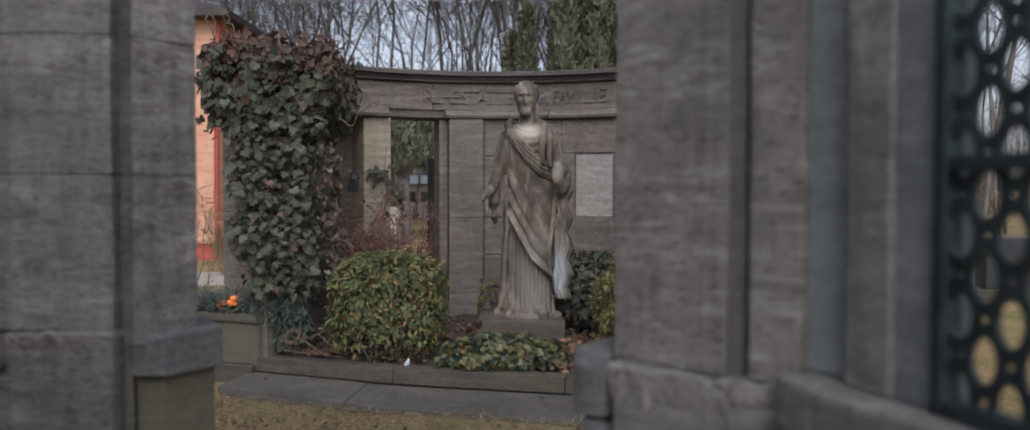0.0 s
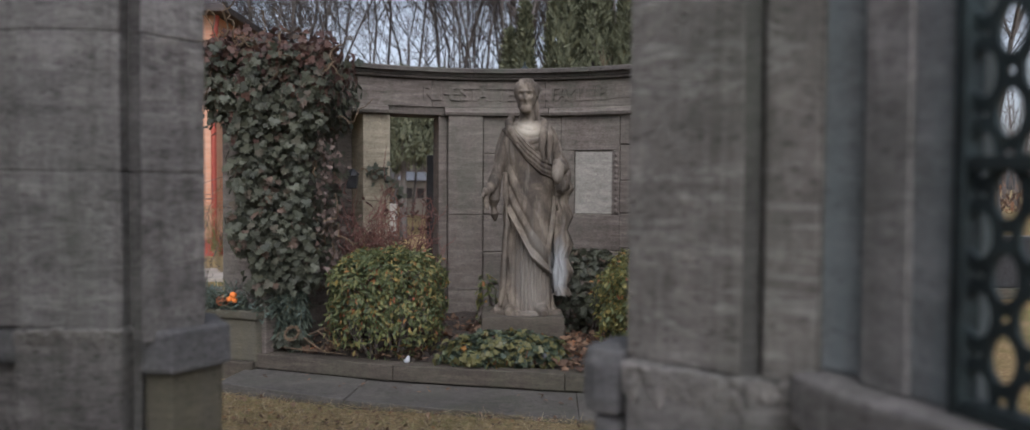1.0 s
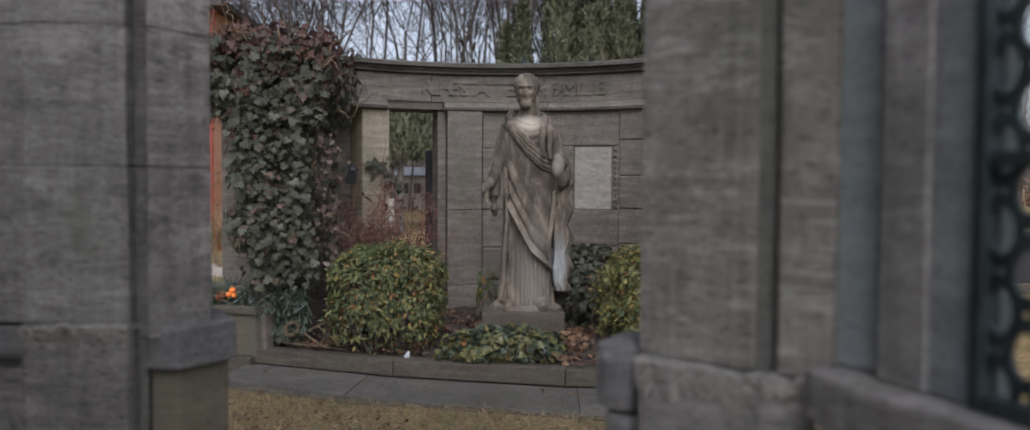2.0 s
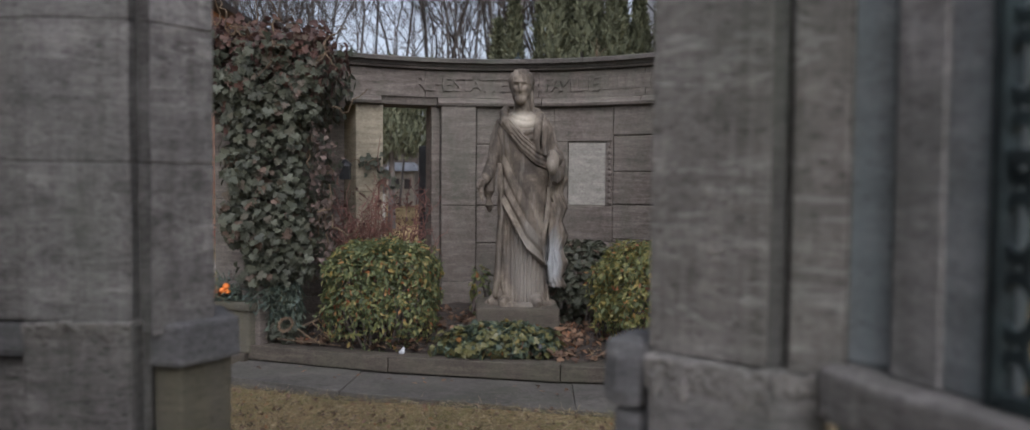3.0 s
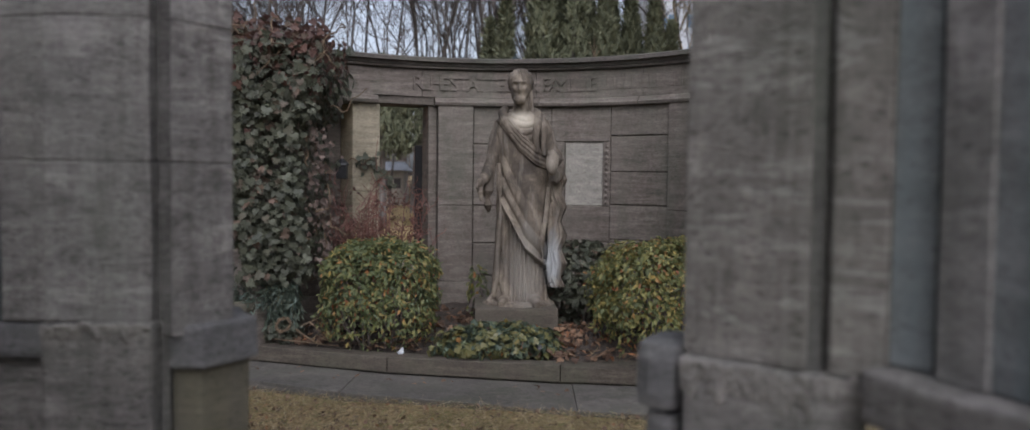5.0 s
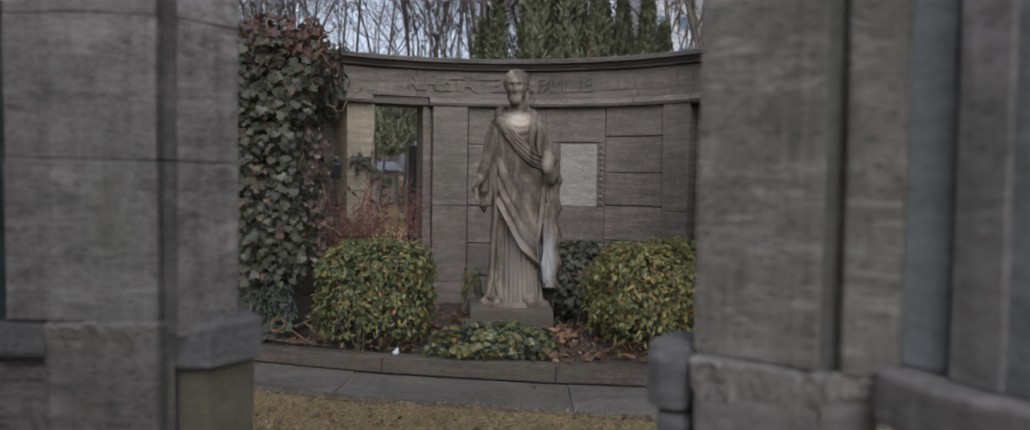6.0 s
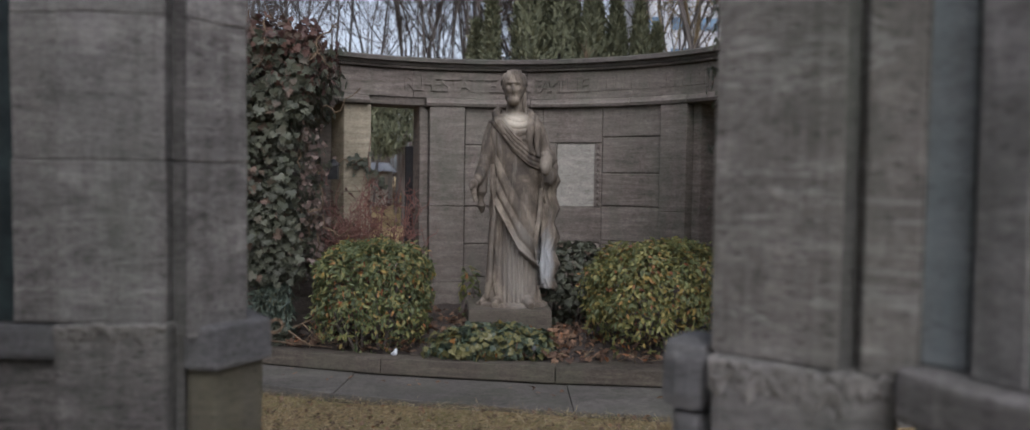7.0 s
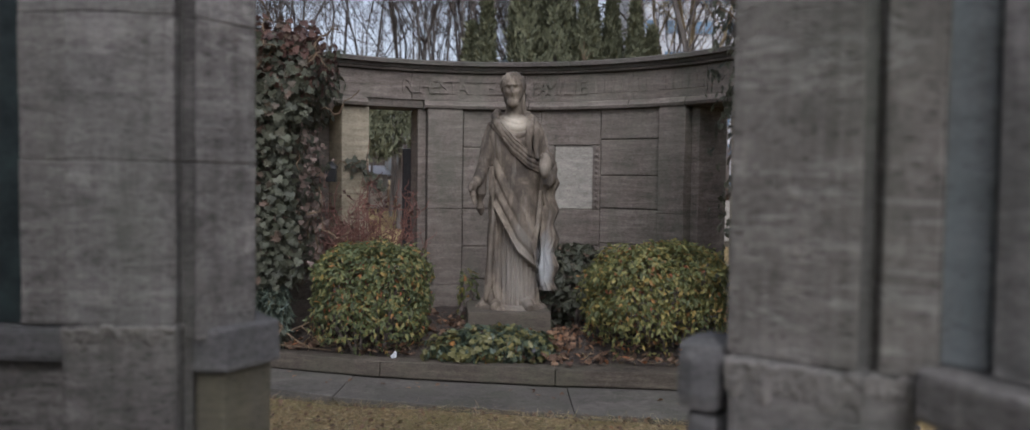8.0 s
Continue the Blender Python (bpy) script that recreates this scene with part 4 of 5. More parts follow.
def statue():
    pieces = [drapery(), hanging_cloth(), *head(),
              loft([((0.02, 8.10, 1.94), 0.10, 0.085), ((0.02, 8.09, 2.0), 0.068, 0.066), ((0.018, 8.07, 2.08), 0.058, 0.06), ((0.016, 8.06, 2.16), 0.06, 0.06)]),
              # locks falling on the shoulder
              limb([(0.085, 8.06, 2.20), (0.092, 8.07, 2.12), (0.10, 8.08, 2.04), (0.115, 8.07, 1.98)], [0.020, 0.022, 0.020, 0.010]),
              ball((0.016, 8.11, 2.15), (0.074, 0.06, 0.10)),
              ball((0.004, 7.985, 2.090), (0.050, 0.034, 0.038)),
              # rolled collar of the mantle over both shoulders
              limb([(-0.10, 8.16, 2.03), (-0.125, 8.08, 1.99), (-0.11, 8.00, 1.92), (-0.06, 7.965, 1.83)], [0.03, 0.034, 0.028, 0.014]),
              limb([(0.13, 8.16, 2.02), (0.155, 8.08, 1.98), (0.145, 8.00, 1.90), (0.13, 7.965, 1.78), (0.15, 7.955, 1.68)], [0.03, 0.036, 0.030, 0.026, 0.014]),
              limb([(0.185, 8.10, 1.97), (0.20, 8.02, 1.88), (0.19, 7.99, 1.76), (0.20, 7.965, 1.66)], [0.03, 0.030, 0.026, 0.014]),
              # hanging edge below the lowered arm
              limb([(-0.15, 8.01, 1.60), (-0.145, 7.985, 1.40), (-0.135, 7.985, 1.20), (-0.15, 7.99, 1.0), (-0.165, 8.0, 0.70), (-0.185, 8.0, 0.56)], [0.020, 0.024, 0.022, 0.024, 0.028, 0.016]),
              # sweep of cloth beside the pleats
              limb([(0.235, 7.985, 1.42), (0.215, 7.96, 1.18), (0.185, 7.95, 1.00), (0.20, 7.965, 0.84)], [0.018, 0.022, 0.020, 0.008]),
              limb([(0.255, 7.99, 1.30), (0.25, 7.975, 1.05), (0.245, 7.975, 0.82), (0.25, 7.985, 0.68)], [0.018, 0.024, 0.026, 0.014]),
              # lowered arm with a wide sleeve
              limb([(-0.115, 8.13, 1.92), (-0.165, 8.12, 1.80), (-0.20, 8.08, 1.62), (-0.25, 7.98, 1.50), (-0.282, 7.90, 1.44)], [0.068, 0.060, 0.052, 0.044, 0.032]),
              limb([(-0.20, 8.06, 1.66), (-0.235, 8.02, 1.50), (-0.240, 7.99, 1.38), (-0.232, 7.99, 1.28), (-0.225, 8.0, 1.22)], [0.04, 0.054, 0.050, 0.036, 0.010]),
              ball((-0.297, 7.87, 1.435), (0.034, 0.05, 0.05)),
              limb([(-0.30, 7.86, 1.44), (-0.315, 7.81, 1.43), (-0.318, 7.77, 1.405)], [0.022, 0.016, 0.009]),
              limb([(-0.30, 7.86, 1.42), (-0.292, 7.81, 1.37), (-0.283, 7.80, 1.31)], [0.026, 0.022, 0.011]),
              # raised forearm
              limb([(0.175, 8.13, 1.92), (0.23, 8.13, 1.82), (0.275, 8.10, 1.68), (0.28, 7.98, 1.63), (0.26, 7.86, 1.62)], [0.070, 0.064, 0.060, 0.056, 0.040]),
              limb([(0.295, 8.08, 1.70), (0.305, 8.03, 1.58), (0.285, 7.94, 1.50), (0.265, 7.90, 1.45)], [0.045, 0.062, 0.060, 0.026]),
              ball((0.245, 7.80, 1.605), (0.048, 0.028, 0.098), 0.15),
              ball((0.235, 7.785, 1.575), (0.028, 0.024, 0.055), 0.15),
              limb([(0.225, 7.80, 1.63), (0.215, 7.775, 1.68), (0.22, 7.77, 1.70)], [0.014, 0.012, 0.007]),
              # feet and rough footing
              limb([(-0.08, 8.05, 0.545), (-0.11, 7.95, 0.535), (-0.13, 7.88, 0.52)], [0.045, 0.042, 0.025]),
              limb([(0.13, 8.02, 0.55), (0.14, 7.92, 0.54), (0.15, 7.84, 0.52)], [0.05, 0.048, 0.028]),
              limb([(-0.10, 8.1, 0.56), (-0.18, 8.05, 0.535), (-0.235, 8.0, 0.52)], [0.07, 0.05, 0.015]),
              loft([((0.02, 8.1, 0.495), 0.29, 0.25), ((0.02, 8.1, 0.515), 0.28, 0.24), ((0.02, 8.1, 0.53), 0.25, 0.21)], 40)]
    whole = bmesh.new()
    for b in pieces:
        me = bpy.data.meshes.new("piece")
        bmesh.ops.recalc_face_normals(b, faces=b.faces)
        b.to_mesh(me)
        b.free()
        whole.from_mesh(me)
        bpy.data.meshes.remove(me)
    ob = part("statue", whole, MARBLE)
    r = ob.modifiers.new("fuse", 'REMESH')
    r.mode, r.voxel_size, r.use_smooth_shade = 'VOXEL', 0.0045, True
    s = ob.modifiers.new("wear", 'SMOOTH')
    s.factor, s.iterations = 0.4, 1
    return tagged(ob, "life-size robed figure in grey weathered marble, pale breast", "statue")


statue()
plinth = part("plinth", box(-0.325, 7.80, 0.20, 0.305, 8.42, 0.502, 0.012, 0.004), KERB)
tagged(plinth, "low square brown stone plinth under the statue", "plinth")


# ---- planting ----
def bush_points(n, c, h, power=3.0, depth=0.12, rough=0.06):
    """Points near the surface of a rounded clipped bush, with outward normals."""
    d = rng.normal(0, 1, (n, 3))
    d[:, 2] = np.where(d[:, 2] < -0.75, -d[:, 2], d[:, 2])
    d /= np.linalg.norm(d, axis=1, keepdims=True)
    s = (np.abs(d) ** power).sum(1) ** (-1 / power)
    r = s * (1 - depth * rng.random(n) ** 1.5 * 2)
    wob = np.array([noise.noise(Vector(q * 3.1) + Vector(c)) for q in d])
    r *= 1 + rough * wob * 2
    p = d * r[:, None] * h + c
    nrm = np.sign(d) * np.abs(d) ** (power - 1) / np.array(h)
    return p, nrm / np.linalg.norm(nrm, axis=1, keepdims=True)


def stem_parts(ob, loc, c, half, count, material):
    for k in range(count):
        a = rng.random() * 6.28
        e = c + np.array((math.cos(a) * half[0] * rng.random(), math.sin(a) * half[1] * rng.random(), half[2] * (0.2 + 0.6 * rng.random())))
        b = np.array((loc[0] + 0.15 * math.cos(a), loc[1] + 0.15 * math.sin(a), loc[2] - 0.08))
        part("stem", mesh_of("stem", *tubes(polyline([b, (b + e) / 2 + rng.normal(0, 0.05, 3), e], 0.012, 0.004), 5), material), None, ob)


def hedge_bush(loc, half, label, n=3200, singles=220, material=None, one=None, shape=OVATE, size=(0.05, 0.085), power=3.0, width=1.0, droop=0.5, name="hedge_bush", rough=0.06, stems=14):
    c = np.array((loc[0], loc[1], loc[2] + half[2]))
    ob = thing(name, loc, label, "bush")
    stem_parts(ob, loc, c, half, stems, TWIG)
    p, nr = bush_points(n, c, half, power, rough=rough)
    ups = np.tile([0, 0, -droop], (n, 1)) + jitter(n, 0.45) + nr * 0.5
    tagged(part("foliage", leaf_mesh("foliage", p, nr + jitter(n, 0.65) + [0, 0, 0.35], ups, rng.uniform(*size, n), shape, material, width), None, ob), kind="stuff")
    if singles:
        q, nr = bush_points(singles * 4, c, half, power, 0.01, rough)
        keep = nr[:, 1] < 0.2
        q, nr = q[keep][:singles], nr[keep][:singles]
        k = len(q)
        single_leaves(q, nr + jitter(k, 0.3) + [0, 0, 0.3], np.tile([0, 0, -droop], (k, 1)) + jitter(k, 0.4) + nr * 0.4, rng.uniform(size[1] * 0.85, size[1] * 1.15, k), shape, one, ob, width)
    return ob


hedge_bush((-1.035, 7.86, 0.22), (0.41, 0.38, 0.385), "clipped yellow-green bush with a few orange leaves", 7400, 290, HEDGE, HEDGE_ONE, size=(0.030, 0.054), power=3.9, width=0.9, rough=0.085)
hedge_bush((1.10, 7.68, 0.22), (0.54, 0.40, 0.40), "broad clipped bush with yellow-green drooping leaves", 8800, 300, HEDGE_YELLOW, HEDGE_ONE, size=(0.031, 0.058), power=3.2, width=0.95, rough=0.10)
hedge_bush((0.52, 8.55, 0.22), (0.34, 0.25, 0.36), "dark green ivy bush against the memorial wall", 1500, 120, IVY, IVY_ONE, LOBED, (0.05, 0.08), stems=6)
hedge_bush((-0.30, 8.85, 0.22), (0.08, 0.10, 0.24), "thin dark shrub behind the statue", 80, 40, HEDGE, HEDGE_ONE, OVATE, (0.04, 0.07), stems=5)
hedge_bush((-0.17, 7.50, 0.17), (0.41, 0.20, 0.13), "low spreading ivy with green, yellow and russet leaves", 1900, 260, GROUND_IVY, GROUND_IVY, LOBED, (0.035, 0.062), power=2.2, name="ground_ivy", rough=0.22, stems=6)
hedge_bush((0.42, 7.72, 0.18), (0.20, 0.14, 0.11), "low brown withered plant beside the plinth", 110, 20, DEAD, DEAD, LOBED, (0.03, 0.05), power=2.0, name="withered_plant", rough=0.15, stems=8)


def ivy_mass(ob, boxes, n, red_from, material, size=(0.05, 0.088)):
    """Ivy over a pier: leaves on the faces of stacked boxes, russet along the top."""
    pts, nrm = [], []
    for (cx, cy, z0, z1, hx, hy), share in boxes:
        k = int(n * share)
        f = rng.random(k)
        u, v = rng.uniform(-1, 1, k), rng.random(k)
        q = np.zeros((k, 3))
        w = np.zeros((k, 3))
        front, lef, rig, top = f < 0.5, (f >= 0.5) & (f < 0.67), (f >= 0.67) & (f < 0.84), f >= 0.84
        q[front] = np.stack([u[front] * hx, np.full(front.sum(), -hy), v[front]], 1)
        w[front] = (0, -1, 0)
        q[lef] = np.stack([np.full(lef.sum(), -hx), u[lef] * hy, v[lef]], 1)
        w[lef] = (-1, 0, 0)
        q[rig] = np.stack([np.full(rig.sum(), hx), u[rig] * hy, v[rig]], 1)
        w[rig] = (1, 0, 0)
        q[top] = np.stack([u[top] * hx, rng.uniform(-1, 1, top.sum()) * hy, np.ones(top.sum())], 1)
        w[top] = (0, 0, 1)
        q[:, 2] = z0 + (z1 - z0) * q[:, 2]
        lump = np.array([noise.noise((a[0] * 4, a[2] * 4, a[1] * 4 + cx)) for a in q])
        q += w * (0.15 * lump + rng.normal(0, 0.045, k))[:, None] + jitter(k, 0.025)
        keep = rng.random(k) < 0.75 + lump
        pts.append((q + (cx, cy, 0))[keep])
        nrm.append(w[keep])
    p, w = np.concatenate(pts), np.concatenate(nrm)
    k = len(p)
    ups = np.tile([0, 0, -0.8], (k, 1)) + jitter(k, 0.4)
    sz = rng.uniform(*size, k)
    red = p[:, 2] + rng.normal(0, 0.22, k) > red_from
    tagged(part("foliage", leaf_mesh("foliage", p[~red], (w + jitter(k, 0.4) + [0, 0, 0.3])[~red], ups[~red], sz[~red], LOBED, material), None, ob), kind="stuff")
    if red.any():
        tagged(part("russet_foliage", leaf_mesh("russet_foliage", p[red], (w + jitter(k, 0.5))[red], jitter(int(red.sum()), 0.6) + [0, 0, 0.2], sz[red] * 0.9, LOBED, IVY_RED), None, ob, "russet-brown upper leaves"), kind="stuff")
    pick = rng.choice(k, min(k, 200), replace=False)
    single_leaves(p[pick] + w[pick] * 0.05, (w + jitter(k, 0.4) + [0, 0, 0.3])[pick], ups[pick], sz[pick] * 1.1, LOBED, IVY_ONE, ob)


def vines(ob, starts, material, length, r=0.008):
    for s in starts:
        p = [np.array(s, float)]
        d = rng.normal(0, 1, 3)
        for k in range(9):
            d = d * 0.7 + rng.normal(0, 0.6, 3) + (0, 0, 0.15)
            p.append(p[-1] + d / np.linalg.norm(d) * length / 9)
        part("vine", mesh_of("vine", *tubes(polyline(p, r, r * 0.5), 5), material), None, ob)


ivy = thing("ivy", (-2.0, 8.1, 0), "dense dark ivy smothering the end pier, russet on top", "climber", "ivy on the end piers")
ivy_mass(ivy, [((-1.93, 8.22, 1.95, 2.52, 0.41, 0.42), 0.5), ((-1.905, 8.22, 1.05, 2.0, 0.275, 0.38), 0.4), ((-1.82, 8.2, 0.72, 1.1, 0.23, 0.33), 0.1)], 7500, 2.36, IVY)
vines(ivy, [(-1.93 + 0.45 * rng.uniform(-1, 1.1), 7.80, 2.35 + 0.25 * rng.random()) for _ in range(18)], VINE, 0.5, 0.007)
vines(ivy, [(-1.50 + 0.1 * rng.uniform(-1, 1), 7.86, 1.0 + 1.1 * rng.random()) for _ in range(10)], VINE, 0.45, 0.006)
k = 90
p = np.stack([rng.uniform(-2.38, -1.46, k), rng.uniform(7.85, 8.5, k), rng.uniform(2.52, 2.66, k)], 1)
tagged(part("shoot_leaves", leaf_mesh("shoot_leaves", p, jitter(k, 0.7) + [0, -0.8, 0], jitter(k, 0.35) + [0, 0, 1], rng.uniform(0.05, 0.085, k), LOBED, IVY_RED), None, ivy, "upright russet shoots"), kind="stuff")
k = 130
p = np.stack([-1.50 + rng.normal(0, 0.05, k), rng.uniform(7.85, 8.0, k), rng.uniform(0.85, 1.9, k)], 1)
tagged(part("dry_leaves", leaf_mesh("dry_leaves", p, jitter(k, 0.6) + [0, -0.8, 0.2], jitter(k, 0.5) + [0, 0, -0.6], rng.uniform(0.03, 0.06, k), LOBED, DRYIVY), None, ivy, "dry pinkish-brown hanging leaves"), kind="stuff")
ivy2 = thing("ivy", (1.75, 6.9, 0), "glossy green ivy hanging over the other end pier", "climber", "ivy on the end piers")
ivy_mass(ivy2, [((1.90, 6.95, 1.9, 3.05, 0.48, 0.45), 0.65), ((1.92, 6.95, 0.8, 1.9, 0.40, 0.40), 0.35)], 3600, 9.0, IVY)
vines(ivy2, [(1.52 + 0.2 * rng.uniform(-1, 1), 6.6, 1.3 + 1.4 * rng.random()) for _ in range(8)], VINE, 0.5, 0.006)


def twig_shrub(loc, spread, height, count, material, label, name="twig_shrub"):
    ob = thing(name, loc, label, "shrub")
    for k in range(count):
        a = rng.random() * 6.28
        p = np.array((loc[0] + 0.12 * spread * math.cos(a), loc[1] + 0.12 * spread * math.sin(a), loc[2] - 0.05))
        d = np.array((math.cos(a) * spread, math.sin(a) * spread * 0.6, height)) * (0.7 + 0.5 * rng.random())
        pts = [p]
        for i in range(5):
            pts.append(pts[-1] + d / 5 + rng.normal(0, 0.035, 3))
        seg = polyline(pts, 0.008, 0.003)
        for i in range(2, 6):
            for _ in range(4):
                q = pts[i] + rng.normal(0, 0.02, 3)
                e = q + rng.normal(0, 0.09, 3) + (0, 0, 0.05)
                seg += polyline([q, (q + e) / 2 + rng.normal(0, 0.02, 3), e], 0.004, 0.002)
        part("branch", mesh_of("branch", *tubes(seg, 4), material), None, ob)
    return ob


red = twig_shrub((-1.17, 8.68, 0.2), 0.34, 1.02, 60, REDTWIG, "leafless red-brown twiggy shrub behind the clipped bush")
k = 130
p = np.stack([rng.uniform(-1.5, -0.75, k), rng.uniform(8.45, 8.8, k), rng.uniform(0.85, 1.4, k)], 1)
tagged(part("foliage", leaf_mesh("foliage", p, jitter(k, 1.0), jitter(k, 1.0), rng.uniform(0.03, 0.06, k), OVATE, IVY_RED), None, red), kind="stuff")

# a thread of climber across the sandy post
cl = thing("climbing_sprig", tuple(on_arc(116, 2.31, 1.0)), "thin sprig of climber hanging on the sandy post", "climber")
pts = [np.array(on_arc(121 - 0.9 * i, 2.31, 1.62 + 0.03 * math.sin(i * 1.3) - (0.045 * max(0, i - 7)))) for i in range(13)]
part("vine", mesh_of("vine", *tubes(polyline(pts, 0.006, 0.004), 5), VINE), None, cl)
q = np.array([pts[i] + rng.normal(0, 0.035, 3) for i in rng.integers(3, 13, 46)])
single_leaves(q, np.tile([0.2, -1, 0.2], (46, 1)) + jitter(46, 0.5), jitter(46, 0.5) + [0, 0, -0.6], rng.uniform(0.05, 0.08, 46), LOBED, IVY_ONE, cl)

# ---- trough with winter greens ----
trough = thing("stone_trough", (-2.3, 8.0, 0), "mossy stone planting trough on a stone footing", "planter")
part("footing", prism([(-2.95, 8.12), (-2.06, 7.80), (-1.95, 8.12), (-2.85, 8.45)], -0.02, 0.15, 0.012, 0.003), KERB, trough)
part("trough_body", prism([(-2.93, 8.14), (-2.03, 7.83), (-1.80, 8.05), (-1.85, 8.2), (-2.85, 8.5)], 0.15, 0.47, 0.015, 0.004), MOSSY, trough)
part("rim", prism([(-2.95, 8.11), (-2.02, 7.80), (-1.77, 8.05), (-1.83, 8.23), (-2.85, 8.53)], 0.47, 0.535, 0.018, 0.003), MOSSY, trough)
greens = thing("fir_sprigs", (-2.3, 8.1, 0.53), "winter covering of blue-green fir sprigs in the trough", "greenery", kind="stuff")
k = 4200
along = rng.random(k)
p = np.stack([-2.85 + 1.05 * along + rng.normal(0, 0.05, k), 8.27 - 0.28 * along + rng.uniform(-0.2, 0.2, k), 0.52 + 0.14 * rng.random(k) ** 1.3], 1)
part("foliage", leaf_mesh("foliage", p, jitter(k, 0.5) + [0, -0.3, 0.8], jitter(k, 0.7) + [0, -0.3, 0.15], rng.uniform(0.05, 0.12, k), SPRAY, FIR, 0.4), None, greens)
k = 1100
p = np.stack([rng.uniform(-1.93, -1.68, k), rng.uniform(7.9, 8.1, k), rng.uniform(0.36, 0.68, k)], 1)
part("foliage", leaf_mesh("foliage", p, jitter(k, 0.5) + [0, -0.8, 0.4], jitter(k, 0.3) + [0, -0.2, -0.8], rng.uniform(0.06, 0.13, k), SPRAY, FIR, 0.4), None, greens)
for x, y, z, r in ((-2.225, 7.915, 0.645, 0.028), (-2.245, 7.905, 0.615, 0.026), (-2.215, 7.91, 0.605, 0.024)):
    fl = ball((x, y, z), (r, r, r * 0.9))
    for v in fl.verts:
        v.co += Vector(noise.noise_vector(v.co * 60)) * 0.004
    tagged(part("orange_flower", fl, ORANGE, None, smooth=True), "orange paper-like flower head among the fir sprigs", "flower", "orange flower heads")
wick = thing("wicker_ball", (-2.31, 7.93, 0.60), "small brown wicker ball among the fir sprigs", "ornament")
for k in range(9):
    ax = Matrix.Rotation(k * 0.7, 3, 'Z') @ Matrix.Rotation(k * 1.1, 3, 'X')
    pts = [np.array(Vector((-2.31, 7.93, 0.60)) + ax @ Vector((0.045 * math.cos(a * 0.3927), 0.045 * math.sin(a * 0.3927), 0))) for a in range(17)]
    part("strand", mesh_of("strand", *tubes(polyline(pts, 0.003, 0.003), 4), WICKER), None, wick)
for x, y in ((-2.08, 7.92), (-2.13, 7.96)):
    cone = loft([((x, y, 0.57), 0.012, 0.012), ((x, y, 0.585), 0.03, 0.03), ((x, y, 0.61), 0.026, 0.026), ((x, y, 0.64), 0.006, 0.006)], 12)
    tagged(part("pine_cone", cone, TWIG), "brown pine cone lying on fir sprigs", "pine cone", "pine cones")

# ---- small things in the bed ----
vine_ring = thing("vine_wreath", (-1.75, 7.7, 0.3), "dry twisted vine ring lying in the bed", "wreath")
for s in (0.0, 0.5, 1.0):
    pts = [np.array((-1.75 + 0.05 * math.cos(a * 0.42 + s) + 0.008 * math.sin(3 * a + s), 7.80 + 0.05 * math.sin(a * 0.42 + s), 0.375 + 0.04 * math.sin(a * 0.42 + s) + 0.01 * math.cos(2 * a))) for a in range(16)]
    part("vine", mesh_of("vine", *tubes(polyline(pts, 0.007, 0.005), 6), VINE), None, vine_ring)
for pts in ([(-1.68, 7.70, 0.35), (-1.58, 7.66, 0.29), (-1.50, 7.64, 0.25)], [(-1.58, 7.72, 0.40), (-1.48, 7.68, 0.32), (-1.40, 7.66, 0.26)], [(-1.66, 7.75, 0.36), (-1.45, 7.80, 0.45), (-1.30, 7.82, 0.47)], [(-1.85, 7.78, 0.26), (-1.6, 7.70, 0.25), (-1.35, 7.62, 0.24)]):
    part("vine", mesh_of("vine", *tubes(polyline([np.array(q) + (0.03, 0.06, 0) for q in pts], 0.006, 0.004), 6), VINE), None, vine_ring)
hedge_bush((-1.80, 7.96, 0.20), (0.15, 0.10, 0.10), "small dark ivy patch beside the trough", 260, 40, IVY, IVY_ONE, LOBED, (0.04, 0.07), power=2.2, name="ground_ivy", stems=0)
orn = loft([((-0.855, 7.52, 0.215), 0.018, 0.015), ((-0.855, 7.52, 0.23), 0.024, 0.02), ((-0.85, 7.52, 0.242), 0.016, 0.014), ((-0.845, 7.52, 0.252), 0.013, 0.012), ((-0.842, 7.52, 0.265), 0.004, 0.004)], 14)
tagged(part("grave_ornament", orn, WHITE, None, smooth=True), "small white porcelain grave ornament on the soil", "ornament")
lan = thing("grave_lantern", tuple(on_arc(123, 2.22, 1.45)), "small black iron lantern on the recessed wall", "lantern")
c = on_arc(123, 2.25, 0)
part("lantern_body", box(c.x - 0.045, c.y - 0.045, 1.46, c.x + 0.045, c.y + 0.045, 1.58, 0.006), BLACKSTONE, lan)
part("lantern_roof", loft([((c.x, c.y, 1.58), 0.065, 0.065), ((c.x, c.y, 1.60), 0.055, 0.055), ((c.x, c.y, 1.64), 0.012, 0.012)], 8), BLACKSTONE, lan)
part("bracket", mesh_of("bracket", *tubes([(np.array((c.x, c.y, 1.50)), np.array(on_arc(123, 2.66, 1.50)), 0.012, 0.012)], 6), BLACKSTONE), None, lan)


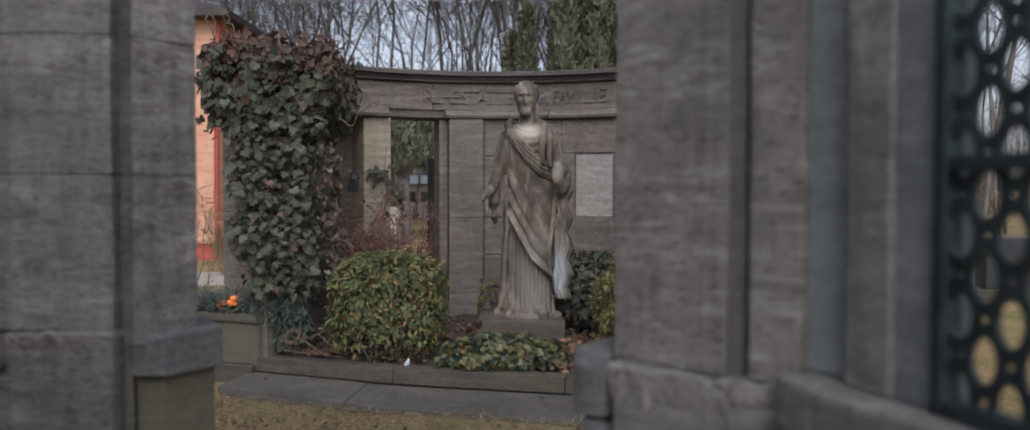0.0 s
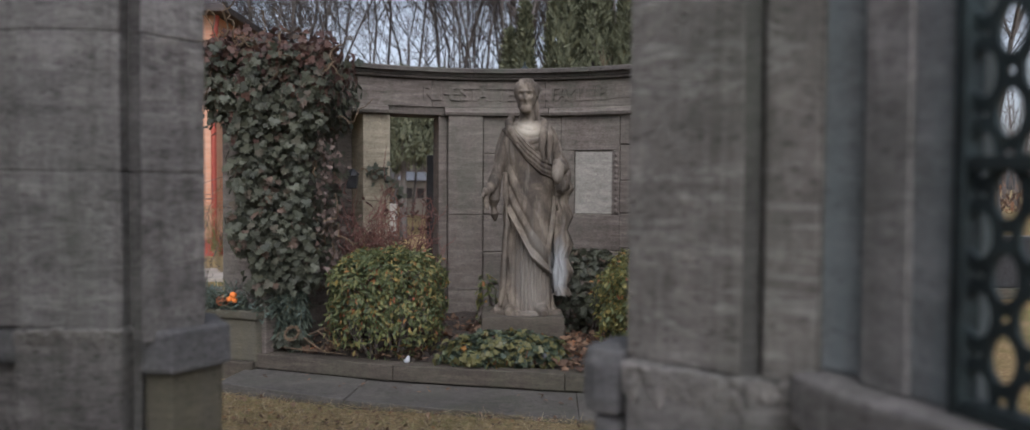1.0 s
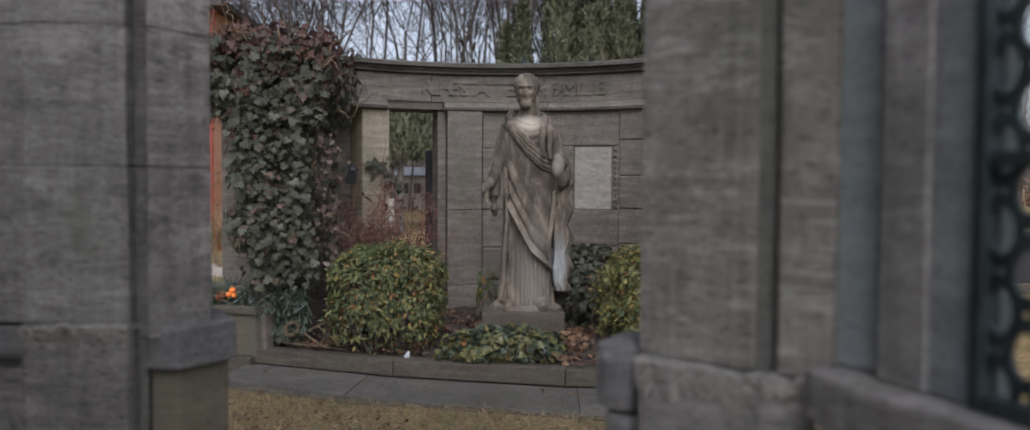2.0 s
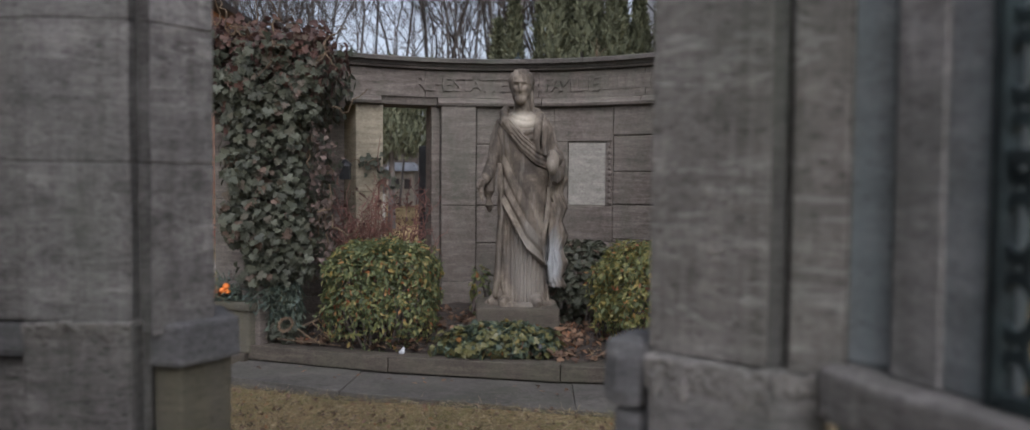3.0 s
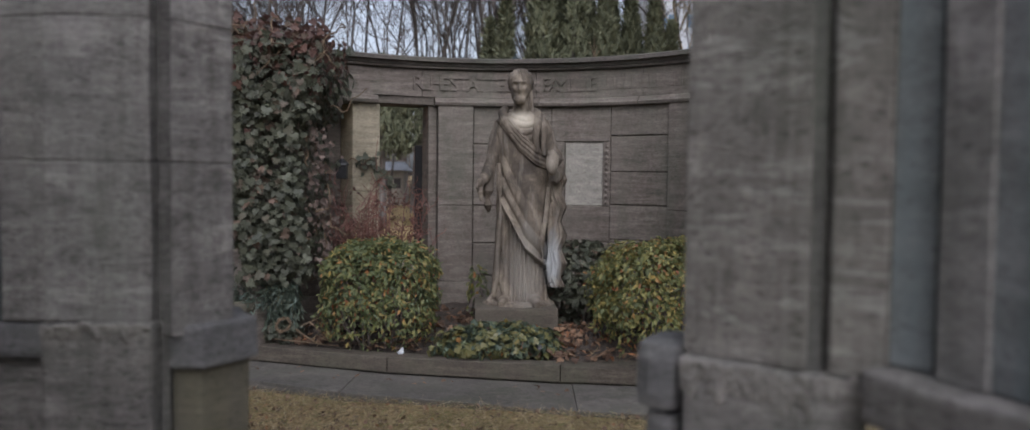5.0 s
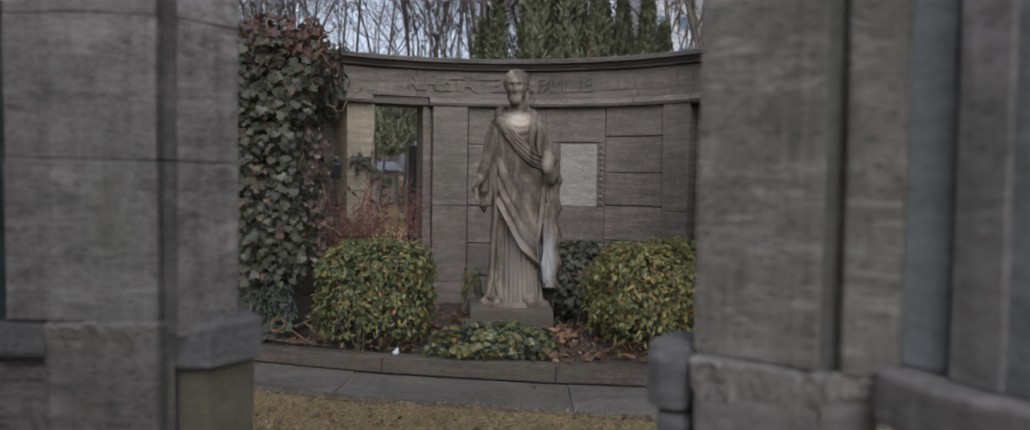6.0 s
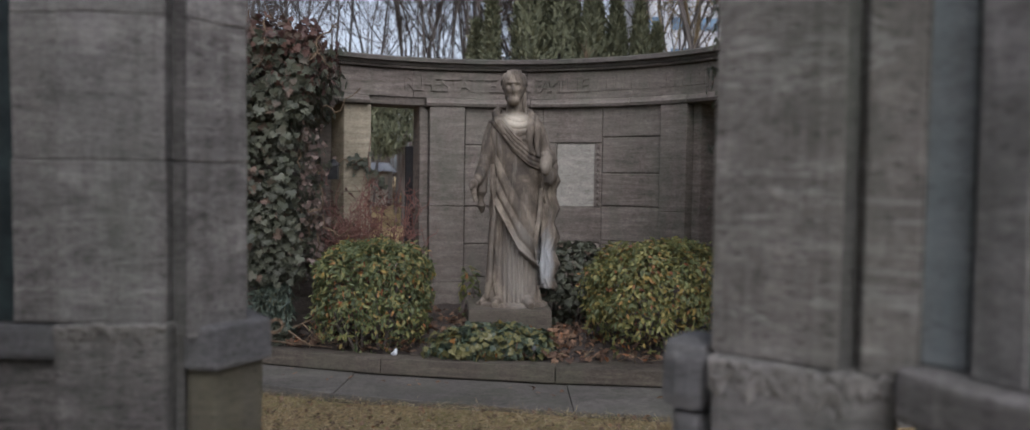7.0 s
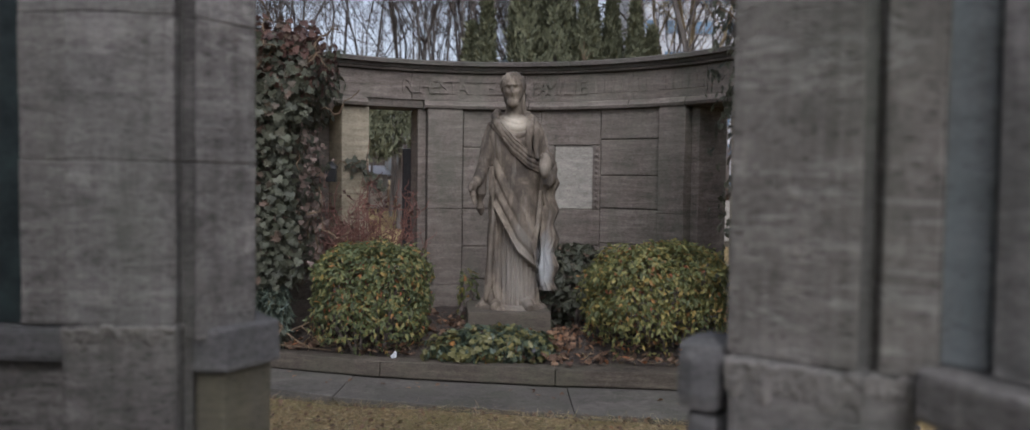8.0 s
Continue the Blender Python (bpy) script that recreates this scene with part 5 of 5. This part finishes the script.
def litter(name, label, n, area, z, size, material, shape, flat=0.25, category="leaf litter", line=None):
    line = line or KERB_LINE
    x0, y0, x1, y1 = area
    p = np.stack([rng.uniform(x0, x1, n), rng.uniform(y0, y1, n), np.full(n, z)], 1)
    p[:, 1] += np.interp(p[:, 0], [q[0] for q in line], [q[1] for q in line])
    if line is STEP_LINE:
        p[:, 2] += np.array([turf_rise(x) for x in p[:, 0]])
    p[:, 2] += rng.random(n) * 0.02
    ob = part(name, leaf_mesh(name, p, jitter(n, flat) + [0, 0, 1], jitter(n, 1) * [1, 1, 0.15], rng.uniform(*size, n), shape, material), None)
    return tagged(ob, label, category, kind="stuff")


litter("bed_leaf_litter", "fallen brown leaves on the dark soil", 420, (-2.0, 0.10, 1.7, 0.5), 0.24, (0.03, 0.075), DEAD, LOBED, 0.5)
litter("back_leaf_litter", "fallen brown leaves heaped at the back of the bed", 900, (-2.0, 0.45, 1.7, 1.7), 0.292, (0.03, 0.075), DEAD, LOBED, 0.6)
litter("bed_straw", "thin dry stalks on the soil along the kerb", 150, (-1.9, 0.12, 1.7, 0.35), 0.235, (0.08, 0.2), STRAW, BLADE, 0.3, "straw")
litter("turf_straw", "matted dry grass blades before the step", 34000, (-2.5, -1.1, 2.0, -0.005), 0.016, (0.025, 0.08), STRAW, BLADE, 0.5, "grass", STEP_LINE)
litter("turf_leaf_litter", "scattered brown leaves on the turf", 1800, (-2.5, -1.4, 2.3, -0.02), 0.018, (0.012, 0.04), DEAD, LOBED, 0.5, line=STEP_LINE)
litter("step_leaf_litter", "a few brown leaves on the stone step", 26, (-1.9, -0.4, 1.2, -0.05), 0.098, (0.02, 0.045), DEAD, LOBED, 0.3)

# sprouts on the coping
sprout = thing("coping_sprout", tuple(on_arc(64, 2.4, 2.6)), "dry sprouting stalks on top of the wall", "weed")
for dx, dz in ((-0.05, 0.16), (0.0, 0.20), (0.09, 0.10), (0.03, 0.13)):
    b = np.array(on_arc(64, 2.4, 2.6))
    part("stalk", mesh_of("stalk", *tubes(polyline([b, b + (dx * 0.5, 0, dz * 0.7), b + (dx, 0, dz)], 0.004, 0.002), 4), VINE), None, sprout)


# ---- trees ----
def grow(segs, p, d, length, r, depth, up, r_rng):
    n = 5 if depth < 2 else 3
    pts = [p]
    for i in range(n):
        d = d + r_rng.normal(0, 0.10 + 0.05 * depth, 3) + np.array((0, 0, up))
        d /= np.linalg.norm(d)
        pts.append(pts[-1] + d * length / n)
    segs[min(depth, 2)] += polyline(pts, r, r * 0.55)
    if depth == 4:
        return
    kids = (7, 6, 5, 4)[depth]
    for k in range(kids):
        i = 1 + int((n - 0.01) * (k + r_rng.random()) / kids) if depth else 2 + int((n - 1) * (k + 0.5) / kids)
        i = min(i, n)
        side = r_rng.normal(0, 1, 3) * (1, 1, 0.3)
        side /= np.linalg.norm(side)
        grow(segs, pts[i], d * 0.75 + side * (0.55 + 0.1 * depth), length * (0.45 + 0.2 * r_rng.random()), max(0.006, r * (0.42 if depth == 0 else 0.5)), depth + 1, 0.08, r_rng)


def bare_tree(seed, height, radius, bark, twig, label):
    r_rng = np.random.default_rng(seed)
    segs = {0: [], 1: [], 2: []}
    grow(segs, np.array((0, 0, -0.1)), np.array((0.0, 0.0, 1.0)), height, radius, 0, 0.05, r_rng)
    ob = thing("bare_tree", (0, 0, 0), label, "tree", "bare winter trees")
    part("trunk", mesh_of("trunk", *tubes(segs[0], 8), bark, True), None, ob)
    part("limbs", mesh_of("limbs", *tubes(segs[1], 5), bark, True), None, ob).name = "limb_crown"
    tagged(part("twig_crown", mesh_of("twig_crown", *tubes(segs[2], 3), twig), None, ob), kind="stuff")
    return ob


kinds = [bare_tree(11 + k, 11 + k, 0.038 + 0.009 * k, BARK, TWIG, "tall leafless grey-barked tree behind the memorial") for k in range(5)]
spots = np.random.default_rng(5)
first = set()
for k in range(135):
    row = k % 3
    y = (21, 29, 40)[row] + spots.uniform(-3, 3)
    x = spots.uniform(-0.66, 0.66) * (y + 4) + (0.5 if row else 0)
    if -5.2 < x < -1.0 and y < 30:
        y += 16
    if -1.0 < x < 7.0 and y < 27 or -17 < x < -4.5 and 17 < y < 31:
        y += 14
    m = pose(x, y, 0, spots.uniform(-3, 3), spots.uniform(-3, 3), spots.uniform(0, 360)) @ Matrix.Scale(spots.uniform(0.85, 1.25), 4)
    i = k % 5
    if i not in first:
        first.add(i)
        kinds[i].matrix_basis = m
        BASE[kinds[i].name] = m.translation
    else:
        t = copy_thing(kinds[i], m)
        t.scale = m.to_scale()
pale = bare_tree(40, 10, 0.16, PALEBARK, PALEBARK, "leafless tree with pale yellowish bark")
pale.location = (7.1, 31, 0)
pale.rotation_euler = (0, radians(6), 1.0)

# far wood edge
r2 = np.random.default_rng(9)
segs = []
for k in range(1100):
    x, y = r2.uniform(-75, 85), r2.uniform(58, 100)
    h = r2.uniform(7, 14)
    b = np.array((x, y, 0.0))
    top = b + (r2.normal(0, 0.6), r2.normal(0, 0.6), h)
    segs += polyline([b, (b + top) / 2 + r2.normal(0, 0.15, 3), top], r2.uniform(0.06, 0.16), 0.02)
    for j in range(7):
        q = b + (top - b) * r2.uniform(0.25, 0.95)
        segs.append((q, q + (r2.normal(0, 1.0), r2.normal(0, 1.0), r2.uniform(0.8, 2.4)), 0.035, 0.01))
tagged(part("far_woods", mesh_of("far_woods", *tubes(segs, 3), TWIG), None), "distant leafless wood edge", "woods", kind="stuff")
k = 9000
p = np.stack([r2.uniform(-75, 85, k), r2.uniform(52, 62, k), r2.uniform(0, 1.9, k) * r2.random(k)], 1)
tagged(part("far_undergrowth", leaf_mesh("far_undergrowth", p, jitter(k, 1), jitter(k, 0.6) + [0, 0, 0.5], r2.uniform(0.3, 0.8, k), SPRAY, DEAD), None), "brown undergrowth at the wood edge", "undergrowth", kind="stuff")


def thuja(loc, height, radius, n, label, name="thuja_tree", clear=0.15):
    ob = thing(name, loc, label, "conifer", "conifers behind the memorial")
    c = np.array(loc)
    part("trunk", mesh_of("trunk", *tubes(polyline([c + (0, 0, -0.1), c + (0, 0, height * 0.5), c + (0, 0, height * 0.95)], 0.12, 0.02), 8), BARK), None, ob)
    h = rng.random(n) ** 0.8
    a = rng.random(n) * 6.2832
    prof = radius * np.minimum(1, 1.5 * (1 - h)) ** 0.9 * (0.8 + 0.2 * np.minimum(1, h * 6))
    lump = np.array([noise.noise((math.cos(t) * 2 + loc[0], math.sin(t) * 2, g * height * 0.9)) for t, g in zip(a, h)])
    rr = prof * (0.72 + 0.30 * rng.random(n)) * (1 + 0.38 * lump)
    p = np.stack([np.cos(a) * rr, np.sin(a) * rr, clear + h * (height - clear) * 0.99], 1) + c
    out = np.stack([np.cos(a), np.sin(a), np.zeros(n)], 1)
    tagged(part("crown", leaf_mesh("crown", p, out + jitter(n, 0.6), out * 0.5 + [0, 0, 1] + jitter(n, 0.25), rng.uniform(0.10, 0.30, n), SPRAY, CONIFER), None, ob), kind="stuff")
    return ob


for x, y, h, r in ((0.05, 24.6, 5.7, 0.46), (0.46, 24.2, 6.4, 0.48), (1.45, 24.0, 8.3, 0.72), (1.95, 25.2, 7.6, 0.7), (2.35, 24.4, 9.0, 0.74), (2.8, 25.3, 6.7, 0.65), (3.15, 24.1, 7.0, 0.66), (3.55, 25.2, 6.3, 0.6), (3.9, 24.5, 6.6, 0.62), (4.45, 24.0, 6.3, 0.54), (5.0, 24.4, 5.7, 0.48)):
    thuja((x, y, 0), h, r, 7500, "tall dark green columnar conifer behind the wall")
for x, y, h, r, z in ((-2.9, 25.0, 4.7, 0.75, 1.9), (-2.0, 27.0, 4.9, 0.8, 2.1), (-4.0, 27.5, 4.6, 0.9, 1.8)):
    thuja((x, y, 0), h, r, 3600, "broad dark green conifer beyond the wall opening", clear=z)
thuja((-9.5, 40, 0), 6.0, 1.5, 3000, "broad dark green conifer among the bare trees")
thuja((13.5, 27, 0), 4.0, 1.2, 2500, "broad dark green conifer beside the path")

# ---- brick chapel ----
chapel = thing("brick_chapel", (-8, 19, 0), "orange brick chapel with dark eaves and a red downpipe", "building")
part("wall", prism([(-15, 19.0), (-6.05, 19.0), (-6.05, 29.0), (-15, 29.0)], 0.35, 4.95, 0.0), BRICK, chapel)
part("plinth", prism([(-15.05, 18.95), (-6.0, 18.95), (-6.0, 29.05), (-15.05, 29.05)], -0.05, 0.35, 0.02), REDPIPE, chapel, "dark red painted plinth")
for x0, x1 in ((-6.55, -6.03), (-9.6, -9.1)):
    part("corner_strip", prism([(x0, 18.90), (x1, 18.90), (x1, 19.02), (x0, 19.02)], 0.35, 4.45, 0.01), BRICK, chapel)
for k in range(11):
    x = -6.72 - 0.22 * k
    bm = bmesh.new()
    bmesh.ops.create_cone(bm, cap_ends=True, segments=16, radius1=0.085, radius2=0.085, depth=0.14, matrix=Matrix.Translation((x, 18.96, 4.02)) @ Matrix.Rotation(radians(90), 4, 'X'))
    part("corbel", bm, BRICK, chapel)
part("string_course", prism([(-15, 18.88), (-6.0, 18.88), (-6.0, 19.02), (-15, 19.02)], 4.12, 4.95, 0.02), BRICK, chapel)
part("eave_board", prism([(-15.5, 18.45), (-5.72, 18.45), (-5.72, 29.5), (-15.5, 29.5)], 4.95, 5.10, 0.03), ROOF, chapel, "dark boarded eaves")
bm = bmesh.new()
low = [bm.verts.new(v) for v in ((-15.5, 18.45, 5.1), (-5.72, 18.45, 5.1), (-5.72, 29.5, 5.1), (-15.5, 29.5, 5.1))]
ridge_v = [bm.verts.new(v) for v in ((-10.5, 20.5, 6.6), (-10.5, 27.5, 6.6))]
for f in ((low[0], low[1], ridge_v[0]), (low[1], low[2], ridge_v[1], ridge_v[0]), (low[2], low[3], ridge_v[1]), (low[3], low[0], ridge_v[0], ridge_v[1]), tuple(low[::-1])):
    bm.faces.new(f)
part("roof", bm, ROOF, chapel)
part("downpipe", mesh_of("downpipe", *tubes(polyline([np.array((-6.0, 18.85, 4.94)), np.array((-6.08, 18.84, 4.3)), np.array((-6.08, 18.84, 0.2))], 0.055, 0.055), 10), REDPIPE, True), None, chapel, "red painted downpipe")

# ---- far apartment block ----
block = thing("apartment_building", (24, 80, 0), "far white apartment building with blue window bands", "building")
part("wall", box(16, 80, -0.1, 42, 92, 27, 0.0), PLASTER, block)
part("roof", box(15.7, 79.7, 27.0, 42.3, 92.3, 27.6, 0.02), ROOF, block)
for f in range(9):
    for k in range(9):
        x, z = 16.7 + 2.8 * k, 1.1 + 2.9 * f
        w = part("window", box(x, 79.90, z, x + 1.9, 79.99, z + 1.35, 0.0), WHITE, block)
        for dx in (0.07, 1.0):
            part("pane", box(x + dx, 79.86, z + 0.08, x + dx + 0.83, 79.895, z + 1.27, 0.0), GLASS, w)

# ---- small far house seen through the opening ----
cottage = thing("cottage", (-4.4, 44, 0), "small far tan house with a pale roof", "building")
part("wall", box(-5.3, 44, -0.1, -3.9, 47, 1.75, 0.0), PATHM, cottage, "tan rendered wall")
bm = bmesh.new()
eaves = [bm.verts.new(v) for v in ((-5.5, 43.7, 1.75), (-3.7, 43.7, 1.75), (-3.7, 47.3, 1.75), (-5.5, 47.3, 1.75))]
crest = [bm.verts.new(v) for v in ((-5.2, 45.5, 2.2), (-4.0, 45.5, 2.2))]
for f in ((eaves[0], eaves[1], crest[1], crest[0]), (eaves[1], eaves[2], crest[1]), (eaves[2], eaves[3], crest[0], crest[1]), (eaves[3], eaves[0], crest[0]), tuple(eaves[::-1])):
    bm.faces.new(f)
part("roof", bm, PLASTER, cottage)
for x in (-5.0, -4.4):
    part("window", box(x, 43.95, 0.85, x + 0.35, 43.995, 1.35, 0.0), ROOF, cottage)

# ---- things on the cemetery ground ----
def gravestone(loc, w, d, h, label, mat):
    ob = thing("gravestone", loc, label, "gravestone", "gravestones behind the memorial")
    x, y, z = loc
    part("base", box(x - w * 0.65, y - d, z - 0.05, x + w * 0.65, y + d, z + 0.14, 0.01), KERB, ob)
    part("stele", box(x - w / 2, y - d / 2, z + 0.14, x + w / 2, y + d / 2, z + h, 0.02), mat, ob)
    return ob


gravestone((-0.72, 10.55, 0), 0.52, 0.16, 1.82, "tall black polished gravestone behind the wall", BLACKSTONE)
gravestone((7.2, 13.0, 0), 1.5, 0.3, 0.85, "broad black gravestone on the turf", BLACKSTONE)
gravestone((6.2, 21.0, 0), 0.8, 0.25, 1.1, "grey gravestone beside the path", PALE)
gravestone((-3.4, 24.0, 0), 0.9, 0.25, 1.0, "grey gravestone among the trees", PALE)
stalks = twig_shrub((-4.7, 15.4, 0), 0.5, 1.3, 26, STRAW, "bright dry yellow grass clump by the path", "dry_grass_clump")
twig_shrub((-3.35, 9.7, 0), 0.35, 1.3, 12, TWIG, "sparse bare twigs beside the trough")
